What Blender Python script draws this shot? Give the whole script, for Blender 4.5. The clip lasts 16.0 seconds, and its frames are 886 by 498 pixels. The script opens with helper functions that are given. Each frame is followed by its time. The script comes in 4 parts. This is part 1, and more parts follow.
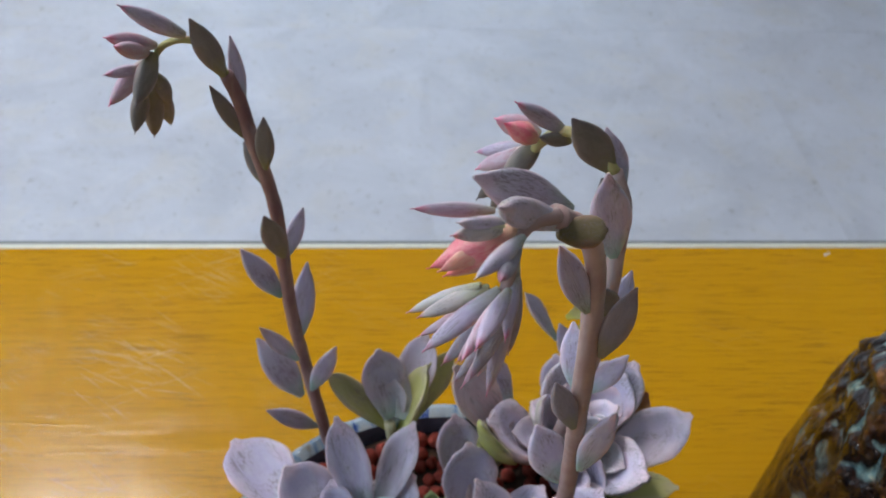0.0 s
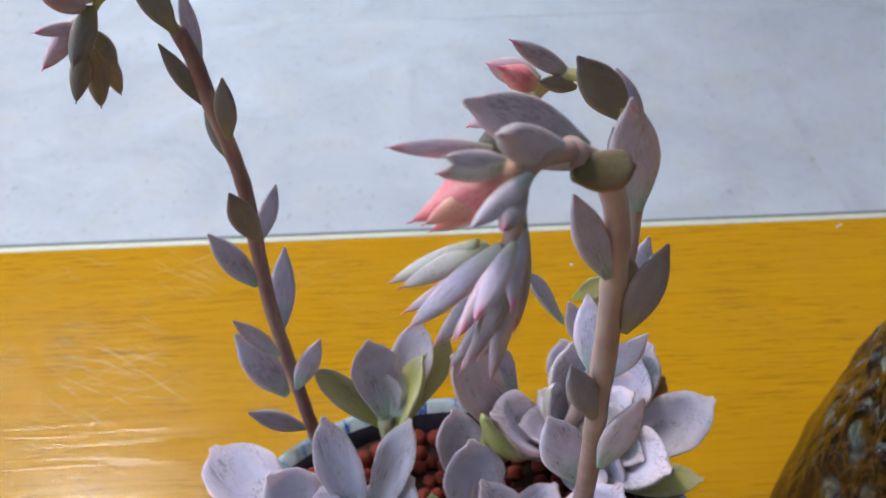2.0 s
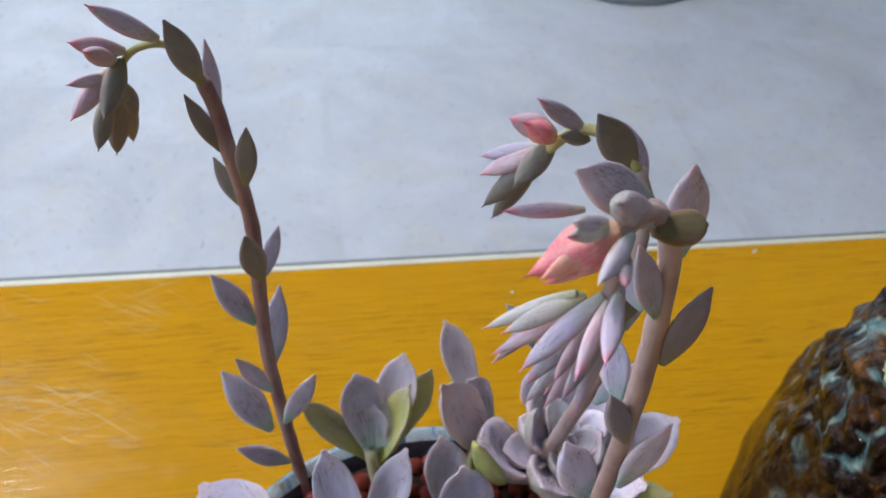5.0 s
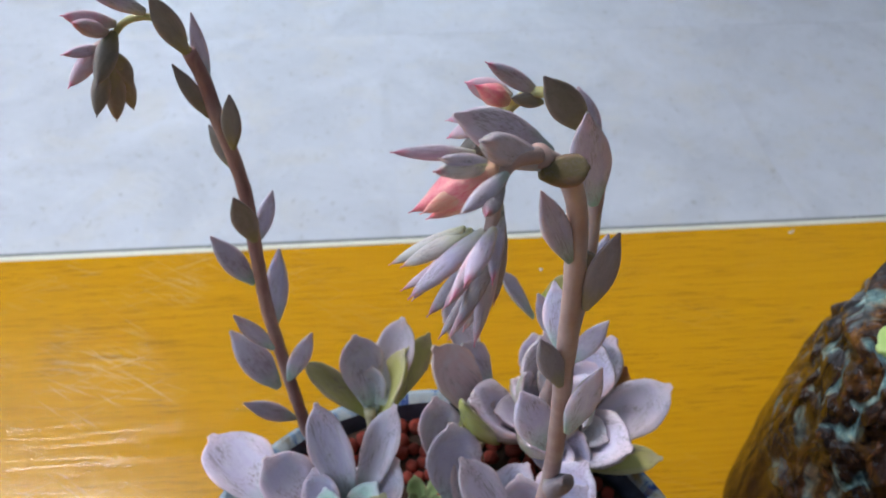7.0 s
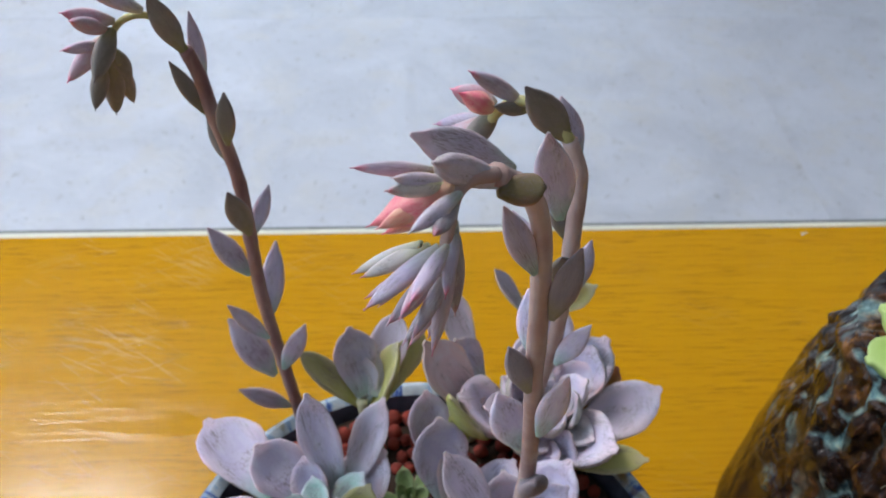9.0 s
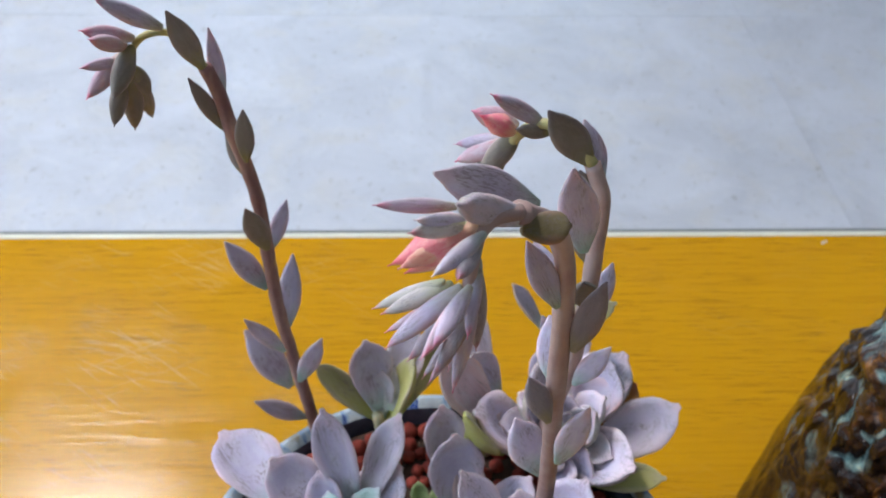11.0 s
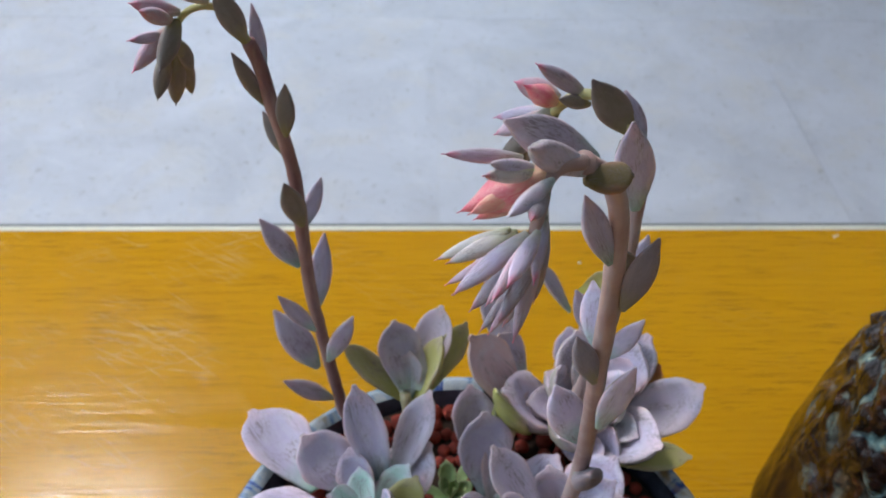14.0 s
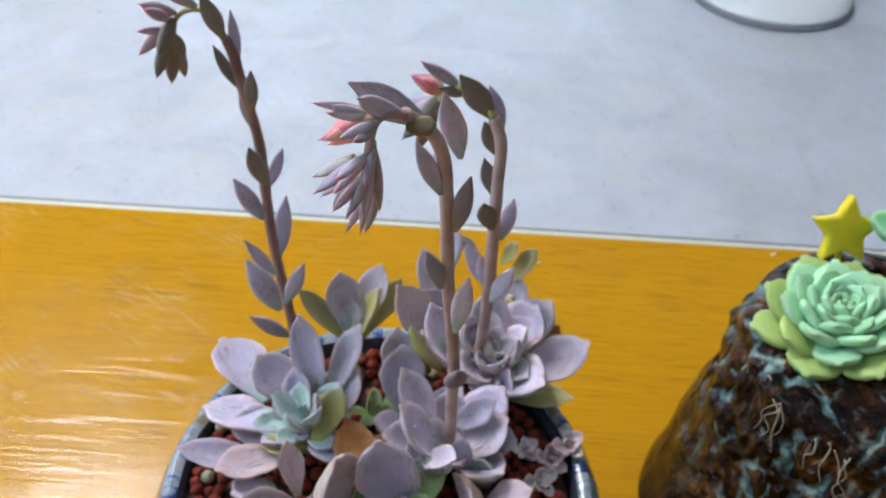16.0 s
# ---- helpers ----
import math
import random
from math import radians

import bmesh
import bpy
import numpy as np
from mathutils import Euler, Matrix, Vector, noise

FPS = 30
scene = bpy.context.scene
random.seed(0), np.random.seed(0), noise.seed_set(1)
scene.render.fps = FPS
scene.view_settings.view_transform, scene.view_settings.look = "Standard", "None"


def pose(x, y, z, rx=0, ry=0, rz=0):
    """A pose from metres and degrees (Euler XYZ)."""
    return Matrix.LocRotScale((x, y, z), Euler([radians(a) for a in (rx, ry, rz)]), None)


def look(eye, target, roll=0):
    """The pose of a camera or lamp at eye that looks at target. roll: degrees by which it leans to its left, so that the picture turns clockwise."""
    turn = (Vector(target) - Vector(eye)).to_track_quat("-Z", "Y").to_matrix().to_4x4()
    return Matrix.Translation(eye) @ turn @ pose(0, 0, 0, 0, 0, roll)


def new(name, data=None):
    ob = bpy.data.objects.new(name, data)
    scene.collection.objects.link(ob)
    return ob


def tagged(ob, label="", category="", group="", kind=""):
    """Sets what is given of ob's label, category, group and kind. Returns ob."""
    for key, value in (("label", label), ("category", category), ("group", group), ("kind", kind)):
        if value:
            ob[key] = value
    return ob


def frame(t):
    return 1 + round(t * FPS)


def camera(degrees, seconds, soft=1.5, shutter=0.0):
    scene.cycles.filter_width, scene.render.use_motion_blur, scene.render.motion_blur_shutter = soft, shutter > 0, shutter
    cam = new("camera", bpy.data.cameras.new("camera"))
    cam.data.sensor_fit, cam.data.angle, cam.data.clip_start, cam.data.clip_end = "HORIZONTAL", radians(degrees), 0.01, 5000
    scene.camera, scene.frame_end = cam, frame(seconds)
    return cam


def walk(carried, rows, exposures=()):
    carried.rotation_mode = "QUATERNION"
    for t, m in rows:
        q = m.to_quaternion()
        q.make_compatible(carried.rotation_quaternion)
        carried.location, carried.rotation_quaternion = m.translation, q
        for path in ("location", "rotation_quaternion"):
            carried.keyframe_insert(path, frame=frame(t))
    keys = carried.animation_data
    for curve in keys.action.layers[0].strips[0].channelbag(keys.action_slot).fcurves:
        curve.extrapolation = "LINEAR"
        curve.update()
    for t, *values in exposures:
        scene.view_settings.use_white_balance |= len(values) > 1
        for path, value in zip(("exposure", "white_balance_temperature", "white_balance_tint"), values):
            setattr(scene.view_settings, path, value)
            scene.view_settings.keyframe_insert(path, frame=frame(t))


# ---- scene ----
EXPOSURES = [(0.0, -0.76), (1.0, -0.68), (2.0, -0.50), (2.5, -0.54), (4.0, -0.42), (4.5, -0.44), (5.0, -0.53), (8.0, -0.50), (10.5, -0.44), (11.0, -0.40), (12.5, -0.52), (13.5, -0.60), (14.0, -0.63), (14.5, -0.67), (15.0, -0.56), (15.5, -0.39), (16.0, -0.38)]
WINDOW_W = 50
SIDE_W = 54
LAMP_W = 32
LAMP_GLOW_STRENGTH = 40.0
cam = camera(54.8, 16.0, soft=1.6)
cam.data.dof.use_dof, cam.data.dof.focus_distance, cam.data.dof.aperture_fstop = True, 0.138, 44.0
PATH = [
    (0.0, -0.0130, -0.0871, 0.3331, 46.39, -1.30, -1.44),
    (0.5, -0.0088, -0.0817, 0.3263, 46.31, -0.82, -2.00),
    (1.0, -0.0007, -0.0813, 0.3229, 46.41, -0.44, -2.57),
    (1.5, -0.0038, -0.0812, 0.3196, 46.26, -0.16, -2.41),
    (2.0, -0.0113, -0.0735, 0.3135, 46.14, 0.15, -3.21),
    (2.5, -0.0283, -0.0684, 0.3101, 46.21, -2.52, -6.36),
    (3.0, -0.0280, -0.0685, 0.3099, 46.43, -2.86, -7.41),
    (3.5, -0.0275, -0.0710, 0.3154, 46.73, -2.65, -7.79),
    (4.0, -0.0341, -0.0725, 0.3164, 47.73, -3.38, -8.45),
    (4.5, -0.0366, -0.0728, 0.3224, 47.62, -3.84, -8.61),
    (5.0, -0.0351, -0.0769, 0.3227, 47.91, -3.81, -8.64),
    (7.5, -0.0114, -0.0917, 0.3268, 46.75, -0.69, -3.93),
    (10.5, -0.0057, -0.0881, 0.3335, 45.42, -1.22, -1.64),
    (11.0, -0.0074, -0.0859, 0.3336, 45.52, -0.92, -1.28),
    (11.5, -0.0255, -0.0849, 0.3277, 45.59, -1.57, -1.12),
    (12.0, -0.0183, -0.0852, 0.3287, 45.70, -1.33, -0.99),
    (12.5, -0.0159, -0.0852, 0.3290, 45.77, -1.12, -0.91),
    (13.0, -0.0128, -0.0868, 0.3276, 46.01, -0.93, -0.78),
    (13.5, -0.0130, -0.0898, 0.3305, 45.85, -0.91, -0.82),
    (14.0, -0.0165, -0.0932, 0.3301, 45.95, -1.09, -1.29),
    (14.5, -0.0179, -0.0829, 0.3138, 46.34, -1.84, -3.23),
    (15.0, -0.0178, -0.0848, 0.3134, 46.39, -1.82, -2.73),
    (15.5, 0.0008, -0.1148, 0.3230, 46.85, -0.98, 1.09),
    (16.0, 0.0165, -0.1527, 0.3573, 47.92, -2.33, 2.67),
]
walk(cam, [(t, pose(x, y, z, rx, ry, rz)) for t, x, y, z, rx, ry, rz in PATH],
     exposures=EXPOSURES)

# ---- light ----
FLOOR_Z = -0.495
CEILING_Z = 2.15
world = bpy.data.worlds.new("sky")
scene.world = world
world.use_nodes = True
wn = world.node_tree
sky = wn.nodes.new("ShaderNodeTexSky")
sky.sky_type, sky.sun_disc = "NISHITA", False
sky.sun_elevation, sky.sun_rotation = radians(40), radians(150)
wn.nodes["Background"].inputs[1].default_value = 0.12
wn.links.new(sky.outputs[0], wn.nodes["Background"].inputs[0])


def area_lamp(name, eye, target, sx, sy, watts, colour):
    data = bpy.data.lights.new(name, "AREA")
    data.shape, data.size, data.size_y = "RECTANGLE", sx, sy
    data.energy, data.color = watts, colour
    ob = new(name, data)
    ob.matrix_world = look(eye, target)
    return ob


area_lamp("window_light", (-0.20, 4.12, 0.75), (-0.2, 0.0, 0.1), 2.7, 1.7, WINDOW_W, (0.58, 0.79, 1.0))
area_lamp("side_window_light", (-1.92, 0.1, 1.15), (0.0, 0.1, 0.05), 1.8, 1.2, SIDE_W, (0.60, 0.80, 1.0))
area_lamp("ceiling_lamp_light", (-1.02, 1.06, CEILING_Z - 0.06), (-1.02, 1.06, 0), 0.42, 0.55, LAMP_W, (0.92, 0.96, 1.0))


# ---- materials ----
class Nodes:
    """A small wrapper to write node materials shortly."""

    def __init__(self, name):
        self.mat = bpy.data.materials.new(name)
        self.mat.use_nodes = True
        self.t = self.mat.node_tree
        self.bsdf = self.t.nodes["Principled BSDF"]

    def add(self, kind, **sets):
        n = self.t.nodes.new(kind)
        for k, v in sets.items():
            if k in n.inputs:
                n.inputs[k].default_value = v
            elif k == "operation":
                n.operation = v
            elif k == "use_clamp":
                n.use_clamp = v
            elif k == "data_type":
                n.data_type = v
            elif k == "blend_type":
                n.blend_type = v
            elif k == "feature":
                n.feature = v
        return n

    def link(self, a, b):
        self.t.links.new(a, b)

    def coords(self, which="Object", scale=(1, 1, 1), rot=(0, 0, 0)):
        tc = self.add("ShaderNodeTexCoord")
        mp = self.add("ShaderNodeMapping")
        mp.inputs["Scale"].default_value = scale
        mp.inputs["Rotation"].default_value = [radians(a) for a in rot]
        self.link(tc.outputs[which], mp.inputs["Vector"])
        return mp.outputs["Vector"]

    def noise(self, vec, scale, detail=4.0, rough=0.55, dist=0.0):
        n = self.add("ShaderNodeTexNoise", Scale=scale, Detail=detail, Roughness=rough, Distortion=dist)
        self.link(vec, n.inputs["Vector"])
        return n.outputs["Fac"]

    def ramp(self, fac, stops):
        r = self.add("ShaderNodeValToRGB")
        e = r.color_ramp.elements
        while len(e) < len(stops):
            e.new(0.5)
        for el, (p, c) in zip(e, stops):
            el.position = p
            el.color = (*c, 1) if len(c) == 3 else c
        self.link(fac, r.inputs["Fac"])
        return r.outputs["Color"]

    def mix(self, fac, a, b, blend="MIX"):
        m = self.add("ShaderNodeMix", data_type="RGBA", blend_type=blend)
        for sock, val in ((m.inputs[0], fac), (m.inputs[6], a), (m.inputs[7], b)):
            if isinstance(val, (int, float)):
                sock.default_value = val
            elif isinstance(val, tuple):
                sock.default_value = (*val, 1)
            else:
                self.link(val, sock)
        return m.outputs[2]

    def math(self, op, a, b=0.0, clamp=False):
        m = self.add("ShaderNodeMath", operation=op, use_clamp=clamp)
        for sock, val in zip(m.inputs, (a, b)):
            if isinstance(val, (int, float)):
                sock.default_value = val
            else:
                self.link(val, sock)
        return m.outputs[0]

    def bump(self, height, strength=0.3, distance=0.001):
        b = self.add("ShaderNodeBump", Strength=strength, Distance=distance)
        self.link(height, b.inputs["Height"])
        self.link(b.outputs["Normal"], self.bsdf.inputs["Normal"])

    def done(self, colour, rough=0.5, spec=0.5, **more):
        for key, val in (("Base Color", colour), ("Roughness", rough), ("Specular IOR Level", spec), *more.items()):
            sock = self.bsdf.inputs[key]
            if isinstance(val, (int, float)):
                sock.default_value = val
            elif isinstance(val, tuple):
                sock.default_value = (*val, 1) if "Color" in key else val
            else:
                self.link(val, sock)
        return self.mat


def wood_material():
    n = Nodes("varnished_wood")
    v = n.coords("Object", (2.5, 60, 60))
    grain = n.noise(v, 6.0, 5, 0.6, 0.3)
    pores = n.noise(n.coords("Object", (20, 430, 430)), 2.2, 4, 0.65, 0.2)
    broad = n.noise(n.coords("Object", (1, 2.5, 1)), 2.2, 3)
    base = n.ramp(grain, [(0.25, (0.45, 0.190, 0.001)), (0.5, (0.51, 0.228, 0.0015)), (0.75, (0.56, 0.26, 0.002))])
    base = n.mix(n.math("MULTIPLY", broad, 0.35), base, (0.62, 0.32, 0.004))
    dark = n.ramp(pores, [(0.38, (1, 1, 1)), (0.45, (0, 0, 0))])
    patch = n.ramp(n.noise(n.coords("Object", (3, 14, 1)), 3.0, 3), [(0.36, (0.15, 0.15, 0.15)), (0.56, (1, 1, 1))])
    base = n.mix(n.math("MULTIPLY", n.math("MULTIPLY", dark, patch), 0.46), base, (0.13, 0.045, 0.004))
    # pale scratches, mostly along the grain, some askew, where the table is worn
    tc = n.coords("Object")
    sep = n.add("ShaderNodeSeparateXYZ")
    n.link(tc, sep.inputs[0])
    worn = n.math("MULTIPLY", n.ramp(n.math("MULTIPLY", sep.outputs[0], -1.0), [(0.0, (0.14, 0.14, 0.14)), (0.16, (1, 1, 1))]),
                  n.ramp(n.noise(n.coords("Object", (1, 1, 1), (0, 0, 20)), 22, 3), [(0.48, (0, 0, 0)), (0.62, (1, 1, 1))]))
    marks = None
    for rot, sx, sy, cut in ((27, 24, 1500, 0.69), (-24, 26, 1500, 0.69), (38, 22, 1500, 0.685), (9, 26, 1500, 0.695)):
        turned = n.add("ShaderNodeMapping")
        turned.inputs["Scale"].default_value = (sx, sy, 1)
        n.link(n.coords("Object", (1, 1, 1), (0, 0, rot)), turned.inputs["Vector"])
        s = n.ramp(n.noise(turned.outputs["Vector"], 1.0, 1, 0.4), [(cut, (0, 0, 0)), (cut + 0.02, (1, 1, 1))])
        marks = s if marks is None else n.math("MAXIMUM", marks, s)
    marks = n.math("MULTIPLY", marks, worn)
    base = n.mix(n.math("MULTIPLY", marks, 0.32), base, (0.84, 0.68, 0.36))
    height = n.math("SUBTRACT", n.math("MULTIPLY", grain, 0.4), n.math("ADD", n.math("MULTIPLY", dark, 0.5), marks))
    # long low ripples in the varnish at the worn end
    ripple = n.ramp(n.noise(n.coords("Object", (5, 120, 1), (0, 0, 3)), 1.0, 2, 0.5, 0.6), [(0.47, (0, 0, 0)), (0.5, (1, 1, 1)), (0.53, (0, 0, 0))])
    ripple = n.math("MULTIPLY", ripple, n.math("MULTIPLY", n.ramp(n.math("MULTIPLY", sep.outputs[0], -1.0), [(0.03, (0, 0, 0)), (0.12, (1, 1, 1))]), n.ramp(sep.outputs[1], [(0.12, (1, 1, 1)), (0.17, (0, 0, 0))])))
    height = n.math("ADD", height, n.math("MULTIPLY", ripple, 1.3))
    n.bump(height, 0.13, 0.0006)
    rough = n.math("ADD", n.math("MULTIPLY", grain, 0.12), n.math("ADD", 0.10, n.math("MULTIPLY", marks, 0.12)))
    return n.done(base, rough, 0.22)


def tile_material():
    n = Nodes("polished_stone_tile")
    v = n.coords("Object")
    info = n.add("ShaderNodeObjectInfo")
    shift = n.add("ShaderNodeVectorMath", operation="ADD")
    n.link(v, shift.inputs[0])
    n.link(n.math("MULTIPLY", info.outputs["Random"], 37.0), shift.inputs[1])
    vec = shift.outputs[0]
    cloud = n.noise(vec, 5.0, 6, 0.6, 0.8)
    speck = n.noise(vec, 48.0, 6, 0.72, 0.5)
    vein = n.noise(vec, 3.2, 7, 0.62, 2.2)
    base = n.ramp(cloud, [(0.3, (0.455, 0.460, 0.510)), (0.55, (0.54, 0.545, 0.603)), (0.8, (0.61, 0.615, 0.68))])
    base = n.mix(n.ramp(speck, [(0.56, (0, 0, 0)), (0.70, (0.45, 0.45, 0.45))]), base, (0.38, 0.36, 0.35))
    base = n.mix(n.ramp(n.noise(vec, 11.0, 5, 0.6, 0.6), [(0.50, (0, 0, 0)), (0.68, (0.4, 0.4, 0.4))]), base, (0.56, 0.52, 0.48))
    base = n.mix(n.ramp(vein, [(0.485, (0, 0, 0)), (0.5, (0.16, 0.16, 0.16)), (0.515, (0, 0, 0))]), base, (0.72, 0.71, 0.70))
    fleck = n.noise(n.coords("Object", (1, 0.6, 1), (0, 0, 20)), 95.0, 3, 0.6, 0.8)
    base = n.mix(n.ramp(fleck, [(0.64, (0, 0, 0)), (0.70, (0.5, 0.5, 0.5))]), base, (0.27, 0.25, 0.24))
    n.bump(speck, 0.05, 0.001)
    return n.done(base, n.math("ADD", 0.30, n.math("MULTIPLY", cloud, 0.16)), 0.22)


def plain_material(name, colour, rough=0.6, spec=0.4, vary=0.08, scale=20.0, bump=0.1, metal=0.0):
    n = Nodes(name)
    f = n.noise(n.coords("Object"), scale, 5)
    dark = tuple(c * (1 - vary) for c in colour)
    light = tuple(min(1.0, c * (1 + vary)) for c in colour)
    n.bump(f, bump, 0.001)
    return n.done(n.ramp(f, [(0.3, dark), (0.7, light)]), n.math("ADD", rough - 0.05, n.math("MULTIPLY", f, 0.1)), spec, Metallic=metal)


WOOD = wood_material()
TILE = tile_material()
WALL = plain_material("painted_wall", (0.42, 0.41, 0.39), 0.8, 0.3, 0.03, 6)
CEIL = plain_material("ceiling_paint", (0.72, 0.72, 0.71), 0.85, 0.2, 0.02, 5)
GROUT = plain_material("grout", (0.52, 0.525, 0.54), 0.9, 0.2, 0.1, 60)
EDGEBAND = plain_material("pale_edge_band", (0.68, 0.64, 0.53), 0.45, 0.5, 0.05, 40)
DARK = plain_material("dark_groove", (0.20, 0.20, 0.20), 0.6, 0.3, 0.1, 40)
WHITE = plain_material("white_plastic", (0.78, 0.79, 0.82), 0.3, 0.5, 0.03, 8, 0.03)
GREYRIM = plain_material("grey_rubber", (0.22, 0.23, 0.26), 0.6, 0.3, 0.1, 30)
WOODLEG = plain_material("wood_leg", (0.40, 0.17, 0.01), 0.45, 0.4, 0.2, 30)


# ---- building helpers ----
def mesh_of(name, bm, material, smooth=True):
    me = bpy.data.meshes.new(name)
    bm.normal_update()
    bm.to_mesh(me)
    bm.free()
    me.materials.append(material)
    if smooth:
        me.shade_smooth()
    return me


def part(name, bm, material, parent=None, label="", smooth=True, m=None):
    ob = new(name, bm if isinstance(bm, bpy.types.Mesh) else mesh_of(name, bm, material, smooth))
    if parent is not None:
        ob.parent = parent
    if m is not None:
        ob.matrix_local = m
    if label:
        ob["label"] = label
    return ob


def thing(name, at=(0, 0, 0), label="", category="", group="", kind=""):
    ob = new(name)
    ob.empty_display_size = 0.01
    ob.location = at
    return tagged(ob, label, category, group, kind)


def box_bm(x0, x1, y0, y1, z0, z1, bevel=0.0, segments=2):
    bm = bmesh.new()
    bmesh.ops.create_cube(bm, size=1)
    for v in bm.verts:
        v.co = Vector(((x0 + x1) / 2 + v.co.x * (x1 - x0), (y0 + y1) / 2 + v.co.y * (y1 - y0), (z0 + z1) / 2 + v.co.z * (z1 - z0)))
    if bevel:
        bmesh.ops.bevel(bm, geom=bm.edges[:], offset=bevel, segments=segments, affect="EDGES", profile=0.5)
    return bm


def lathe(profile, segments=48, wobble=None, caps=True):
    """A turned form about z from (radius, height) pairs; wobble(angle, k, r, z) moves a point."""
    bm = bmesh.new()
    rings = []
    for k, (r, z) in enumerate(profile):
        ring = []
        for i in range(segments):
            a = 2 * math.pi * i / segments
            rr, zz = wobble(a, k, r, z) if wobble else (r, z)
            ring.append(bm.verts.new((rr * math.cos(a), rr * math.sin(a), zz)))
        rings.append(ring)
    for a, b in zip(rings, rings[1:]):
        for i in range(segments):
            j = (i + 1) % segments
            bm.faces.new((a[i], a[j], b[j], b[i]))
    for ring, flip in ((rings[0], True), (rings[-1], False)) if caps else ():
        bm.faces.new(ring[::-1] if flip else ring)
    return bm


# ---- the room ----
X0, X1, Y0, Y1 = -2.0, 3.0, -2.2, 4.2
floor = thing("floor", (0, 0, FLOOR_Z), "pale grey polished stone tile floor with thin dark joints", "floor", kind="structure")
part("bed", box_bm(X0, X1, Y0, Y1, -0.06, -0.0009), GROUT, floor, smooth=False)
TILE_X, TILE_Y, TILE_W = 0.0150, 1.397, 0.6
tile_meshes = {}
for x0, x1 in ((-2.385, -1.185), (-1.185, TILE_X), (TILE_X, TILE_X + TILE_W), (0.615, 1.815), (1.815, 3.015)):
    for j in range(-7, 6):
        ty = TILE_Y + j * TILE_W
        if ty > Y1 or ty + TILE_W < Y0:
            continue
        wide = round(x1 - x0, 3)
        if wide not in tile_meshes:
            tile_meshes[wide] = mesh_of("tile", box_bm(0.0003, wide - 0.0003, 0.0003, TILE_W - 0.0003, -0.0008, 0, 0.0002, 1), TILE, False)
        part("tile", tile_meshes[wide], None, floor, m=Matrix.Translation((x0, ty, 0)))


def wall(name, x0, x1, y0, y1):
    ob = part(name, box_bm(x0, x1, y0, y1, FLOOR_Z - 0.06, CEILING_Z), WALL, smooth=False)
    return tagged(ob, "plain grey-beige painted wall of the room", "wall", kind="structure")


T = 0.12
wall("wall_south", X0 - T, X1 + T, Y0 - T, Y0)
wall("wall_east", X1, X1 + T, Y0, Y1)
tagged(part("ceiling", box_bm(X0 - T, X1 + T, Y0 - T, Y1 + T, CEILING_Z, CEILING_Z + 0.1), CEIL, smooth=False), "white painted ceiling", "ceiling", kind="structure")
# two walls with window openings


def joined(boxes):
    bm = bmesh.new()
    for b in boxes:
        b2 = box_bm(*b)
        me = bpy.data.meshes.new("tmp")
        b2.to_mesh(me)
        b2.free()
        bm.from_mesh(me)
        bpy.data.meshes.remove(me)
    return bm


LOW = FLOOR_Z - 0.06
WX0, WX1, WZ0, WZ1 = -1.55, 1.20, -0.12, 1.62
VY0, VY1, VZ0, VZ1 = -1.10, 1.30, 0.38, 1.92
bm = joined([(X0 - T, X0, Y0, VY0, LOW, CEILING_Z), (X0 - T, X0, VY1, Y1, LOW, CEILING_Z), (X0 - T, X0, VY0, VY1, LOW, VZ0), (X0 - T, X0, VY0, VY1, VZ1, CEILING_Z)])
tagged(part("wall_west", bm, WALL, smooth=False), "grey-beige wall with a window opening", "wall", kind="structure")
bm = joined([(X0 - T, WX0, Y1, Y1 + T, LOW, CEILING_Z), (WX1, X1 + T, Y1, Y1 + T, LOW, CEILING_Z), (WX0, WX1, Y1, Y1 + T, LOW, WZ0), (WX0, WX1, Y1, Y1 + T, WZ1, CEILING_Z)])
tagged(part("wall_north", bm, WALL, smooth=False), "grey-beige wall with a wide window opening", "wall", kind="structure")
window = thing("window_1", (0, Y1 + 0.04, 0), "wide white-framed window with a view of bright sky", "window", kind="structure")
for x in (WX0, -0.66, 0.26, WX1 - 0.05):
    part("window_frame", box_bm(x, x + 0.05, 0, 0.05, WZ0, WZ1, 0.004), WHITE, window)
for z in (WZ0, WZ1 - 0.05):
    part("window_frame", box_bm(WX0 + 0.05, WX1 - 0.05, 0.004, 0.046, z, z + 0.05, 0.004), WHITE, window)
part("window_sill", box_bm(WX0 - 0.03, WX1 + 0.03, -0.10, -0.042, WZ0 - 0.03, WZ0, 0.004), WHITE, window)

window = thing("window_2", (X0 - 0.09, 0, 0), "white-framed side window with a view of bright sky", "window", kind="structure")
for y in (VY0, 0.08, VY1 - 0.05):
    part("window_frame", box_bm(0, 0.05, y, y + 0.05, VZ0, VZ1, 0.004), WHITE, window)
for z in (VZ0, VZ1 - 0.05):
    part("window_frame", box_bm(0.004, 0.046, VY0 + 0.05, VY1 - 0.05, z, z + 0.05, 0.004), WHITE, window)

